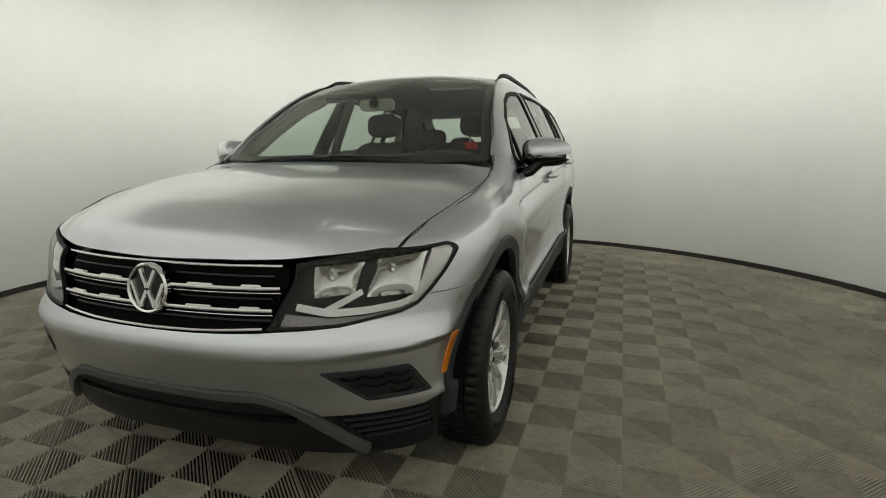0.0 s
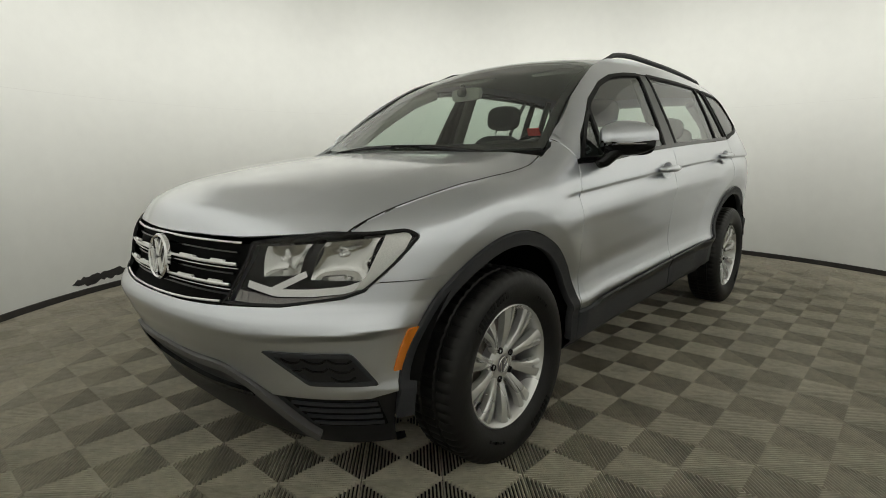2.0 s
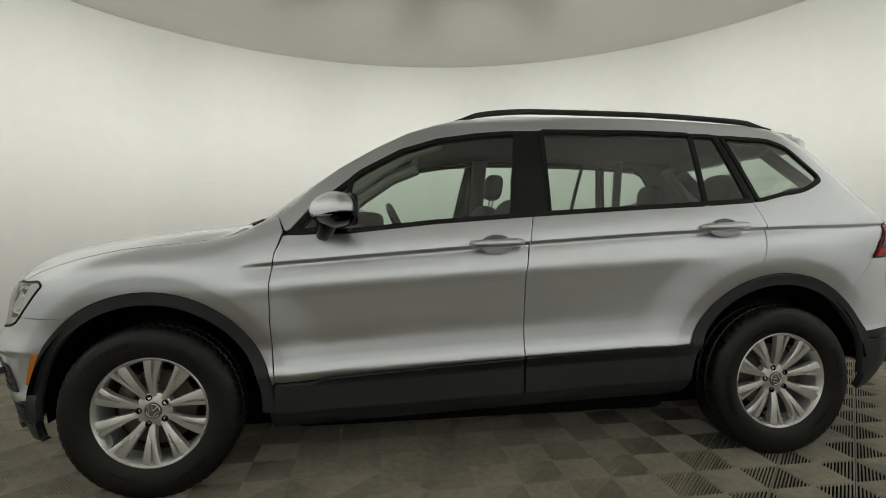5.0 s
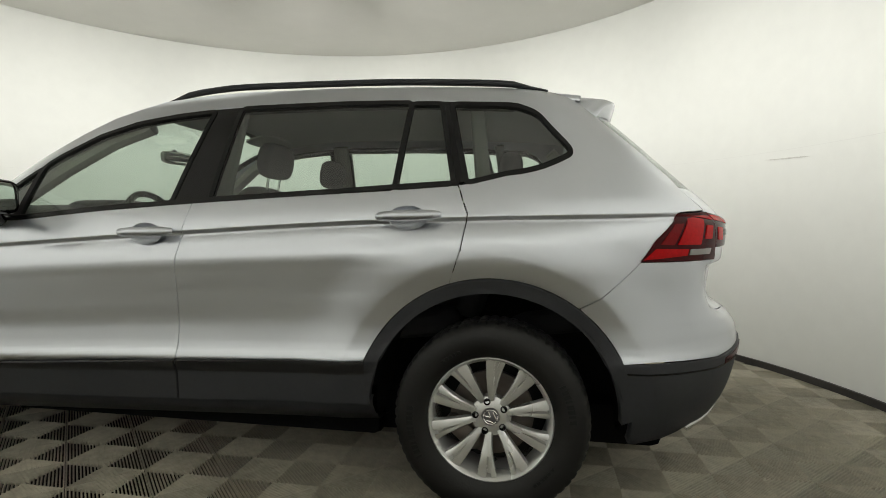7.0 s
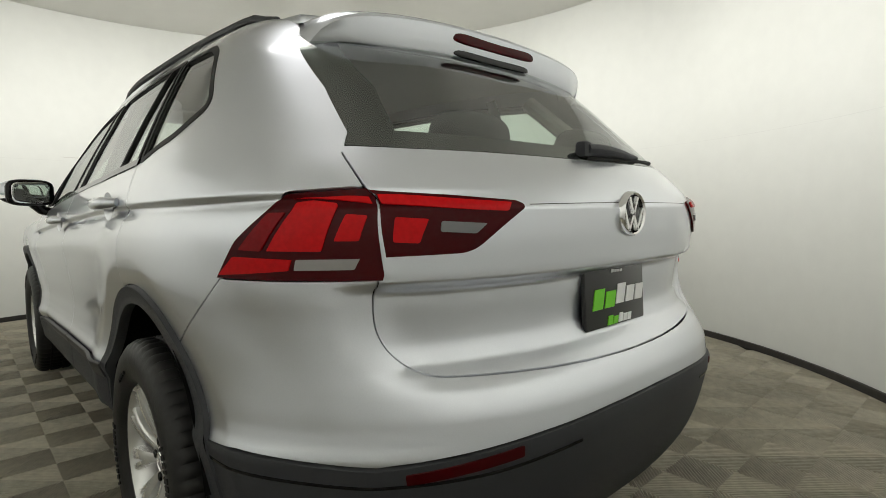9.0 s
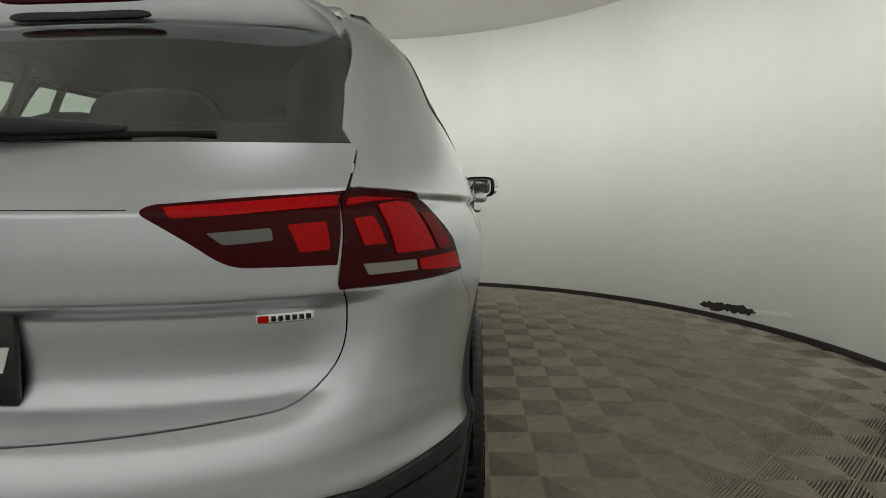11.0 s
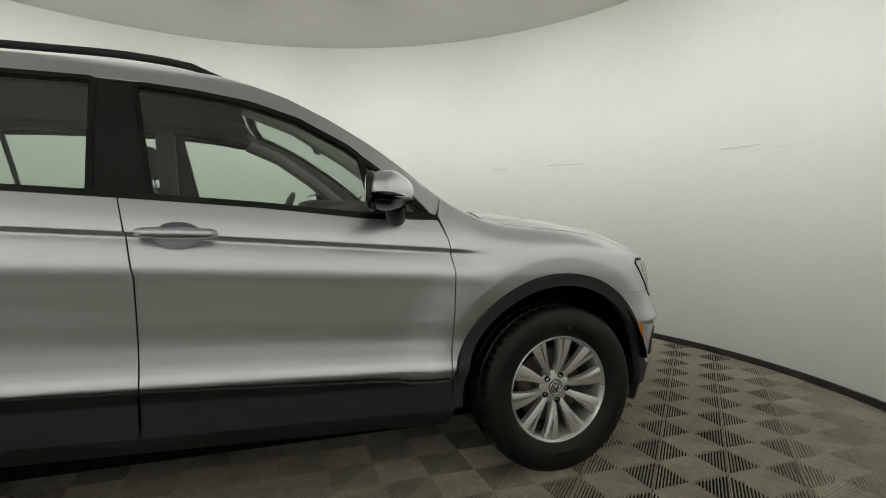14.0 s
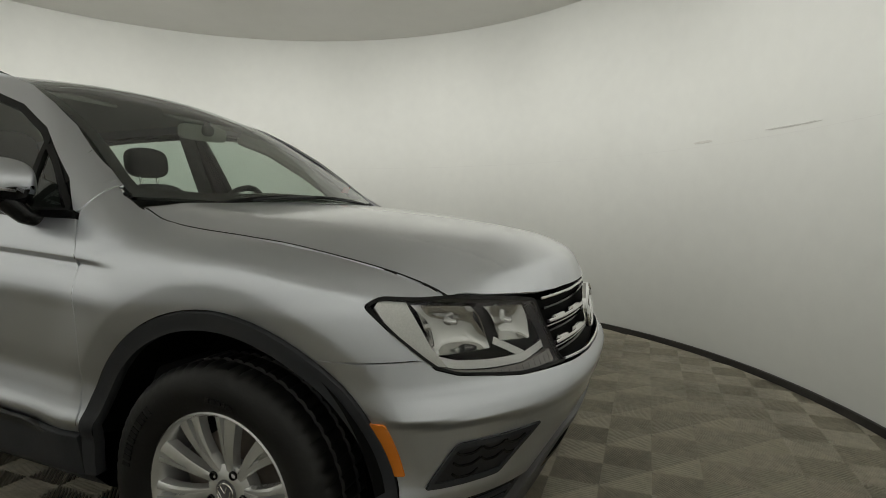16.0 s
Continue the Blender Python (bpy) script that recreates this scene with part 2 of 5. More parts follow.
def tail_x(z, p=1.5):
    """How far back the tail reaches: the gate between the corners lies deeper than they do."""
    a = corner_x(z)
    return a + (gate_x(z) - a) * step(1.98, 2.20, p - 0.06 * step(0.86, 0.68, z))


tail_n = curve(0.3, 2.7, 0.6, 2.8, 0.9, 3.0, 1.1, 2.95, 1.2, 2.9, 1.35, 2.85, 1.5, 2.7)
NOSE0, TAIL0, WRAP = -1.5, 1.45, 1.2     # where the corners begin; length of the wrap round a corner


flank_soft = curve(0.54, 0.896, 0.62, 0.889, 0.74, 0.898, 0.85, 0.912, 0.92, 0.9145, 0.97, 0.910, 1.02, 0.902, 1.06, 0.891)


def half_width(x, z, u):
    """Half width of the flank, with its creases and arch bulges."""
    doors = step(-1.15, -0.95, x) * step(1.15, 0.97, x)
    low = u - (0.034 - 0.0277 * np.clip(x, -1, 1)) * doors * step(0.74, 0.62, u)
    y = flank(low + 0.0137 * np.clip(x - 0.02, -1.1, 1.1) * step(0.74, 0.86, u) * step(1.0, 0.94, u))
    # the doors turn in under their lower edge
    y = y - 0.014 * doors * step(0.492, 0.44, low)
    # the door crease dies out before both arches
    ends = np.maximum(step(0.92, 1.2, x), step(-0.98, -1.14, x)) * step(0.54, 0.62, u) * step(1.06, 1.02, u)
    y = y + (flank_soft(u) - y) * ends
    top, ty = edge_z(x), edge_y(x)
    rad = 0.075 + 0.065 * step(-1.05, -0.75, x)
    g = np.sqrt(1 - np.clip((z - top + rad) / (rad + 0.0005), 0, 1) ** 2)
    y = ty + (np.maximum(y, ty) - ty) * g
    # undercut shoulder line
    d = 1.012 - u
    fade = step(-1.10, -0.85, x)
    y = y - 0.017 * fade * step(-0.006, 0.014, d) * np.exp(-np.maximum(d - 0.014, 0) / 0.035)
    # bulges over the wheels
    for ax, lip in ((-AXLE, 0.552), (AXLE, 0.577)):
        r = np.hypot(x - ax, z - 0.35)
        d = lip - r
        swell = 0.017 * (1 - step(lip, lip + 0.20, r)) - 0.085 * (d + np.sqrt(d * d + 0.005 ** 2))
        y = y + np.maximum(swell, -0.001) * step(0.28, 0.45, z)
    return y


def skin(p, u):
    """The wrap round the car: p runs from the nose's middle along the flank to the tail's middle."""
    p, u = np.asarray(p, float), np.asarray(u, float)
    z = u + tilt(p)
    tf = np.clip((NOSE0 - p) / WRAP, 0, 1) * math.pi / 2
    tr = np.clip((p - TAIL0) / WRAP, 0, 1) * math.pi / 2
    nf, nr = nose_n(z), tail_n(z)
    x = np.where(p < NOSE0, NOSE0 + (nose_x(z) - NOSE0) * np.sin(tf) ** (2 / nf),
                 np.where(p > TAIL0, TAIL0 + (tail_x(z, p) - TAIL0) * np.sin(tr) ** (2 / nr), p))
    # the plate bay pressed into the gate
    x = x - np.where(p > TAIL0, 0.018 * step(0.725, 0.785, z) * step(0.905, 0.885, z) * step(2.08, 2.24, p), 0)
    y = half_width(x, z, u)
    # a ridge across the front bumper's corner
    dz = z - 0.600 - 0.06 * (x + 1.9)
    y = y + 0.020 * np.where(dz > 0, np.clip(1 - dz / 0.055, 0, 1) ** 1.5, np.clip(1 + dz / 0.022, 0, 1)) * step(-1.80, -1.98, x)
    y = y * np.clip(np.cos(tf), 0, 1) ** (2 / nf) * np.clip(np.cos(tr), 0, 1) ** (2 / nr)
    return np.stack([x, y, z], -1)


roof_line = curve(-1.20, 1.03, -1.08, 1.118, -0.73, 1.365, -0.45, 1.528, -0.2, 1.612, 0.0, 1.645, 0.3, 1.664, 0.8, 1.66, 1.4, 1.632, 1.75, 1.592, 2.0, 1.548, 2.2, 1.51)
hood_line = curve(-2.3, 0.937, -2.15, 0.972, -2.0, 1.003, -1.8, 1.038, -1.5, 1.076, -1.2, 1.106, -1.0, 1.125)


hood_edge = curve(-2.3, 0.66, -1.81, 0.735, -1.65, 0.768, -1.47, 0.79, -1.1, 0.785, -1.0, 0.775)
lip_drop = curve(0.0, 0.130, 0.1, 0.133, 0.25, 0.144, 0.33, 0.140, 0.42, 0.130, 0.49, 0.112, 0.56, 0.082, 0.66, 0.0475, 0.8, 0.047)


def hood_field(x, a):
    """The hood's height before its front edge turns down: a raised field between two creases that run back from the grille's ends."""
    side = edge_z(np.minimum(x, -1.04)) - 0.003
    line = 0.44 + 0.19 * step(-2.35, -1.25, x)
    drop = hood_line(x) - side
    kink = (a - line) / np.maximum(hood_edge(x) - line, 0.05)
    soft = 0.5 * (kink + np.sqrt(kink * kink + 0.10 ** 2))
    return hood_line(x) - drop * (0.40 * np.clip(a / line, 0, 1.0) ** 2.2 + 0.60 * np.clip(soft, 0, 1.3) ** 1.15)


def hood_skin(x, y):
    x, y = np.asarray(x, float), np.asarray(y, float)
    a = np.abs(y)
    f = (np.clip((NOSE0 - x) / (NOSE0 + 2.19), 0, 2) ** 2.3 + (a / 0.87) ** 2.3) ** (1 / 2.3)
    far = np.maximum((1 - f) * 0.69, 0)
    # how far the front edge has to come down to meet the grille
    rim = np.interp(a, HOOD_RIM[:, 1], HOOD_RIM[:, 0])
    g = (np.clip((NOSE0 - rim) / (NOSE0 + 2.19), 0, 2) ** 2.3 + (a / 0.87) ** 2.3) ** (1 / 2.3)
    far = np.maximum(far - np.maximum((1 - g) * 0.69, 0) * (1 - step(0.62, 0.72, a)), 0)
    fall = hood_field(rim, a) - np.interp(a, HOOD_RIM[:, 1], HOOD_RIM[:, 2])
    fall = fall + (lip_drop(a) - fall) * step(0.62, 0.72, a)
    d = np.clip(far / 0.22, 0, 1)
    nip = 1 - far / 0.042
    nip = 0.5 * (nip + np.sqrt(nip * nip + 0.3 ** 2)) / 1.022
    z = hood_field(x, a) - fall * (0.5 * (1 - d) ** 2.2 + 0.5 * nip ** 1.5) * (1 - step(-1.95, -1.70, x) * step(0.5, 0.7, a))
    z = z - np.interp(x, SEAM_X, SEAM_MISS) * step(0.10, 0.0, hood_edge(x) - a)
    return np.stack([x, y, z], -1)


def roof_skin(x, y):
    x, y = np.asarray(x, float), np.asarray(y, float)
    back = step(-0.4, 0.3, x)
    z = roof_line(x - 0.24 * y * y * (1 - back)) - 0.125 * step(-0.95, 0.0, x) * y * y
    return np.stack([x, y, z], -1)


def to_p(x, z):
    """The wrap coordinate of a place on the flank or its corners, seen from the side."""
    if x < NOSE0:
        s = min(1, (NOSE0 - x) / (NOSE0 - float(nose_x(z)))) ** (float(nose_n(z)) / 2)
        return NOSE0 - math.asin(s) / (math.pi / 2) * WRAP
    if x > TAIL0:
        s = min(1, (x - TAIL0) / (float(tail_x(z)) - TAIL0)) ** (float(tail_n(z)) / 2)
        return TAIL0 + math.asin(s) / (math.pi / 2) * WRAP
    return x


def on_side(points):
    """(x, z, ...) seen from the side, as (p, u, ...)."""
    out = []
    for q in points:
        p = to_p(q[0], q[1])
        out.append((p, q[1] - float(tilt(p)), *q[2:]))
    return out


def on_end(points, rear):
    """(y, z, ...) seen from the front or the rear, as (p, u, ...)."""
    out = []
    for q in points:
        y, z = q[0], q[1]
        lo, hi = (TAIL0, TAIL0 + WRAP) if rear else (NOSE0, NOSE0 - WRAP)
        for _ in range(40):
            mid = (lo + hi) / 2
            if skin(mid, z - float(tilt(mid)))[1] > y:
                lo = mid
            else:
                hi = mid
        out.append((mid, z - float(tilt(mid)), *q[2:]))
    return out


# ---- panels cut from the skin ----
P_LINES = np.round(np.concatenate([np.arange(-2.7, -2.1, 0.03), np.arange(-2.1, -0.75, 0.0095), np.arange(-0.75, 0.72, 0.035), np.arange(0.72, 1.98, 0.0095), np.arange(1.98, 2.65, 0.0148), [2.65]]), 5)
U_LINES = np.unique(np.round(np.concatenate([np.arange(0.10, 0.40, 0.024), np.arange(0.40, 1.0, 0.0095), np.arange(1.03, 1.70, 0.024), [0.898, 0.911, 0.92, 0.998, 1.004, 1.009, 1.014, 1.019, 1.026]]), 5))
X_LINES = np.round(np.concatenate([np.arange(-2.34, -1.0, 0.01), np.arange(-1.0, 2.3, 0.02)]), 5)
Y_LINES = np.round(np.arange(-0.96, 0.97, 0.0125), 5)


def outline(points, radius=0.0, pitch=0.02):
    """A closed outline through (a, b[, radius]) corners, rounded, with close points."""
    n, dense = len(points), []
    rounded = []
    for k in range(n):
        a, b, c = (np.array(points[(k + j) % n][:2], float) for j in (-1, 0, 1))
        r = points[k][2] if len(points[k]) > 2 else radius
        d0, d1 = np.linalg.norm(a - b), np.linalg.norm(c - b)
        r = min(r, d0 * 0.48, d1 * 0.48)
        if r < 1e-4:
            rounded.append(b)
        else:
            s, e = b + (a - b) / d0 * r, b + (c - b) / d1 * r
            for t in np.linspace(0, 1, 6):
                rounded.append((1 - t) ** 2 * s + 2 * t * (1 - t) * b + t * t * e)
    for k in range(len(rounded)):
        a, b = rounded[k], rounded[(k + 1) % len(rounded)]
        m = max(1, int(np.linalg.norm(b - a) / pitch))
        dense += [a + (b - a) * i / m for i in range(m)]
    out = [dense[0]]
    for q in dense[1:]:
        if np.linalg.norm(q - out[-1]) > 1e-5:
            out.append(q)
    out = np.array(out)
    area = np.sum(out[:, 0] * np.roll(out[:, 1], -1) - np.roll(out[:, 0], -1) * out[:, 1])
    return out if area > 0 else out[::-1]


def grow(loop, d, keep=()):
    """The outline moved outwards by d; points on the car's middle line stay on it."""
    t = np.roll(loop, -1, 0) - np.roll(loop, 1, 0)
    t /= np.linalg.norm(t, axis=1)[:, None] + 1e-12
    moved = loop + np.stack([t[:, 1], -t[:, 0]], 1) * d
    for v in keep:
        on = np.abs(loop[:, 0] - v) < 1e-4
        moved[on, 0] = v
    return moved


def cut_cell(poly, lo, hi):
    """The outline cut down to one cell of the grid."""
    for axis, bound, sign in ((0, lo[0], 1), (0, hi[0], -1), (1, lo[1], 1), (1, hi[1], -1)):
        out, n = [], len(poly)
        for k in range(n):
            a, b = poly[k - 1], poly[k]
            ia, ib = (a[axis] - bound) * sign >= 0, (b[axis] - bound) * sign >= 0
            if ia != ib:
                t = (bound - a[axis]) / (b[axis] - a[axis])
                q = [a[0] + (b[0] - a[0]) * t, a[1] + (b[1] - a[1]) * t]
                q[axis] = bound
                out.append(q)
            if ib:
                out.append(b)
        poly = out
        if len(poly) < 3:
            return []
    return poly


def fill(loop, al, bl):
    """Faces of a grid trimmed by an outline: points (a, b) and faces."""
    pts, faces, index = [], [], {}

    def vert(q):
        key = (round(q[0], 5), round(q[1], 5))
        if key not in index:
            index[key] = len(pts)
            pts.append(key)
        return index[key]

    nxt = np.roll(loop, -1, 0)
    marks = set()
    for a, b in zip(loop, nxt):
        m = max(2, int(np.linalg.norm(b - a) / 0.002))
        for t in np.linspace(0, 1, m):
            q = a + (b - a) * t
            i, j = np.searchsorted(al, q[0] + 1e-7) - 1, np.searchsorted(bl, q[1] + 1e-7) - 1
            marks.add((int(i), int(j)))
            for e in (-2e-6, 2e-6):
                marks.add((int(np.searchsorted(al, q[0] + e) - 1), int(np.searchsorted(bl, q[1] + e) - 1)))
    i0, i1 = max(0, np.searchsorted(al, loop[:, 0].min()) - 1), min(len(al) - 1, np.searchsorted(al, loop[:, 0].max()) + 1)
    j0, j1 = max(0, np.searchsorted(bl, loop[:, 1].min()) - 1), min(len(bl) - 1, np.searchsorted(bl, loop[:, 1].max()) + 1)
    poly = loop.tolist()
    for i in range(i0, i1):
        ca = (al[i] + al[i + 1]) / 2
        cross = (loop[:, 0] > ca) != (nxt[:, 0] > ca)
        with np.errstate(divide="ignore", invalid="ignore"):
            heights = loop[:, 1] + (ca - loop[:, 0]) / (nxt[:, 0] - loop[:, 0]) * (nxt[:, 1] - loop[:, 1])
        heights = heights[cross]
        for j in range(j0, j1):
            if (i, j) in marks:
                cell = cut_cell(poly, (al[i], bl[j]), (al[i + 1], bl[j + 1]))
                ids = []
                for q in cell:
                    v = vert(q)
                    if v not in ids:
                        ids.append(v)
                if len(ids) > 2:
                    faces.append(ids)
            elif np.sum(heights > (bl[j] + bl[j + 1]) / 2) % 2:
                faces.append([vert((al[i], bl[j])), vert((al[i + 1], bl[j])), vert((al[i + 1], bl[j + 1])), vert((al[i], bl[j + 1]))])
    return np.array(pts), faces


def place(fn, ab, lift=0.0):
    """Points of a skin and their outward normals, lifted off it."""
    a, b, e = ab[:, 0], ab[:, 1], 0.0025
    if fn is skin:
        ac = np.clip(a, -2.685, 2.635)
        du = fn(ac + e, b - tilt(ac + e) + tilt(ac)) - fn(ac - e, b - tilt(ac - e) + tilt(ac))
        dv = fn(ac, b + e) - fn(ac, b - e)
        n = -np.cross(du, dv)
        mid = (a < -2.69) | (a > 2.64)
        n[mid, 1] = 0
    else:
        n = np.cross(fn(a + e, b) - fn(a - e, b), fn(a, b + e) - fn(a, b - e))
    n /= np.linalg.norm(n, axis=1)[:, None] + 1e-12
    return fn(a, b) + n * lift, n


def panel(name, loop, material, parent, fn=skin, lift=0.0, thick=0.012, gap=0.0009, sides="both", label=""):
    """A sheet of the skin with a turned-in edge. sides: both (two mirrored parts), one (+y alone), left, or whole (a half joined to its mirror)."""
    ends = (-2.7, 2.65) if fn is skin else ()
    lines = (P_LINES, U_LINES) if fn is skin else (X_LINES, Y_LINES)
    loop = grow(loop, -gap, ends)
    ab, faces = fill(loop, *lines)
    co, no = place(fn, ab, lift)
    if fn is skin:
        faces = [f[::-1] for f in faces]
    verts, norms = [co], [no]
    count = len(co)
    if thick:
        top, tn = place(fn, loop, lift)
        low = top - tn * thick
        along = np.roll(top, -1, 0) - np.roll(top, 1, 0)
        out = np.cross(along, tn) * (-1 if fn is skin else 1)
        out /= np.linalg.norm(out, axis=1)[:, None] + 1e-12
        verts += [top, low]
        norms += [(out + tn) / 1.414, out]
        m = len(loop)
        for k in range(m):
            k2 = (k + 1) % m
            if any(abs(loop[k, 0] - v) < 1e-4 and abs(loop[k2, 0] - v) < 1e-4 for v in ends):
                continue
            f = [count + k, count + k2, count + m + k2, count + m + k]
            faces.append(f if fn is skin else f[::-1])
    verts, norms = np.concatenate(verts), np.concatenate(norms)
    flip = np.array([1, -1, 1])
    made = []
    if sides == "whole":
        n = len(verts)
        jobs = [(np.concatenate([verts, verts * flip]), np.concatenate([norms, norms * flip]), faces + [[n + i for i in f[::-1]] for f in faces])]
    else:
        jobs = []
        if sides in ("both", "one"):
            jobs.append((verts, norms, faces))
        if sides in ("both", "left"):
            jobs.append((verts * flip, norms * flip, [f[::-1] for f in faces]))
    for v, n, f in jobs:
        me = bpy.data.meshes.new(name)
        me.from_pydata(v.tolist(), [], f)
        me.validate()
        me.update()
        me.materials.append(material)
        me.shade_smooth()
        n = np.nan_to_num(n)
        me.normals_split_custom_set_from_vertices(n.tolist())
        ob = new(name, me)
        ob.parent = parent[len(made)] if isinstance(parent, (list, tuple)) else parent
        if label:
            tagged(ob, label)
        made.append(ob)
    return made


def ribbon(name, loop, width, material, parent, fn=skin, lift=0.0, thick=0.008, sides="both", closed=True, label=""):
    """A flat moulding of even width that follows a line on the skin."""
    line = np.asarray(loop, float)
    if closed:
        a, b = grow(line, width / 2), grow(line, -width / 2)
        ring = np.concatenate([a, a[:1], b[:1][::-1], b[::-1]])
        ring = np.concatenate([a, a[:1], b[:1], b[::-1]])
    else:
        t = np.gradient(line, axis=0)
        t /= np.linalg.norm(t, axis=1)[:, None]
        nrm = np.stack([t[:, 1], -t[:, 0]], 1) * width / 2
        a, b = line + nrm, line - nrm
    m = len(a)
    va, na = place(fn, a, lift)
    vb, nb = place(fn, b, lift)
    verts = np.concatenate([va, vb, va - na * thick, vb - nb * thick])
    faces = []
    for k in range(m if closed else m - 1):
        k2 = (k + 1) % m
        faces += [[k, k2, m + k2, m + k], [k2, k, 2 * m + k, 2 * m + k2], [m + k, m + k2, 3 * m + k2, 3 * m + k]]
    if not closed:
        faces += [[0, m, 3 * m, 2 * m], [m - 1, 3 * m - 1, 4 * m - 1, 2 * m - 1][::-1]]
    flip = np.array([1, -1, 1])
    jobs = []
    if sides == "whole":
        n = len(verts)
        jobs = [(np.concatenate([verts, verts * flip]), faces + [[n + i for i in f[::-1]] for f in faces])]
    else:
        if sides in ("both", "one"):
            jobs.append((verts, faces))
        if sides in ("both", "left"):
            jobs.append((verts * flip, [f[::-1] for f in faces]))
    made = []
    for v, f in jobs:
        bm = bmesh.new()
        vs = [bm.verts.new(q) for q in v]
        for q in f:
            bm.faces.new([vs[i] for i in q])
        bmesh.ops.recalc_face_normals(bm, faces=bm.faces)
        made.append(part(name, bm, material, parent[len(made)] if isinstance(parent, (list, tuple)) else parent, label))
    return made


def path(points, pitch=0.02):
    """An open line with close points."""
    out = []
    for a, b in zip(points, points[1:]):
        a, b = np.array(a[:2], float), np.array(b[:2], float)
        m = max(1, int(np.linalg.norm(b - a) / pitch))
        out += [a + (b - a) * k / m for k in range(m)]
    out.append(np.array(points[-1][:2], float))
    out = np.array(out)
    for _ in range(2):
        out[1:-1] = (out[:-2] + 2 * out[1:-1] + out[2:]) / 4
    return out


def arc(ax, r, a0, a1, n=24, cz=0.35):
    return [(ax + r * math.cos(radians(a)), cz + r * math.sin(radians(a))) for a in np.linspace(a0, a1, n)]


# solid helpers
def block(size, at=(0, 0, 0), bevel=0.01, segments=2, rot=None):
    bm = bmesh.new()
    bmesh.ops.create_cube(bm, size=1)
    bmesh.ops.scale(bm, vec=size, verts=bm.verts)
    if bevel:
        bmesh.ops.bevel(bm, geom=bm.edges[:], offset=bevel, segments=segments, affect="EDGES", profile=0.5)
    if rot is not None:
        bmesh.ops.rotate(bm, verts=bm.verts, matrix=rot.to_3x3())
    bmesh.ops.translate(bm, vec=at, verts=bm.verts)
    return bm


def lathe(profile, segments=64, axis="Y", wave=None):
    """Turns (radius, along) pairs about an axis."""
    bm = bmesh.new()
    rings = []
    for r, h in profile:
        ring = []
        for k in range(segments):
            a = math.tau * k / segments
            rr = r if wave is None else wave(r, h, k)
            ring.append(bm.verts.new((rr * math.cos(a), h, rr * math.sin(a)) if axis == "Y" else (h, rr * math.cos(a), rr * math.sin(a)) if axis == "X" else (rr * math.cos(a), rr * math.sin(a), h)))
        rings.append(ring)
    for a, b in zip(rings, rings[1:]):
        for k in range(segments):
            bm.faces.new((a[k], a[(k + 1) % segments], b[(k + 1) % segments], b[k]))
    bmesh.ops.recalc_face_normals(bm, faces=bm.faces)
    return bm


def tube(points, radius, segments=10, flat=1.0, cap=True):
    """A round or flattened bar along points; radius may be a list."""
    bm = bmesh.new()
    pts = [Vector(q) for q in points]
    rings = []
    for k, q in enumerate(pts):
        t = (pts[min(k + 1, len(pts) - 1)] - pts[max(k - 1, 0)]).normalized()
        side = t.cross(Vector((0, 0, 1)))
        side = side.normalized() if side.length > 1e-3 else Vector((1, 0, 0))
        up = side.cross(t)
        r = radius[k] if isinstance(radius, (list, tuple)) else radius
        rings.append([bm.verts.new(q + side * r * math.cos(math.tau * i / segments) + up * r * flat * math.sin(math.tau * i / segments)) for i in range(segments)])
    for a, b in zip(rings, rings[1:]):
        for i in range(segments):
            bm.faces.new((a[i], a[(i + 1) % segments], b[(i + 1) % segments], b[i]))
    if cap:
        bm.faces.new(rings[0][::-1])
        bm.faces.new(rings[-1])
    bmesh.ops.recalc_face_normals(bm, faces=bm.faces)
    return bm


def pillow(size, at, power=4.0, n=14, rot=None, bulge=None):
    """A soft rounded block (superellipsoid)."""
    bm = bmesh.new()
    bmesh.ops.create_cube(bm, size=2)
    bmesh.ops.subdivide_edges(bm, edges=bm.edges[:], cuts=n // 2, use_grid_fill=True)
    for v in bm.verts:
        c = v.co
        f = (abs(c.x) ** power + abs(c.y) ** power + abs(c.z) ** power) ** (1 / power)
        c /= f
        if bulge:
            bulge(c)
        v.co = Vector((c.x * size[0] / 2, c.y * size[1] / 2, c.z * size[2] / 2))
    if rot is not None:
        bmesh.ops.rotate(bm, verts=bm.verts, matrix=rot.to_3x3())
    bmesh.ops.translate(bm, vec=at, verts=bm.verts)
    return bm


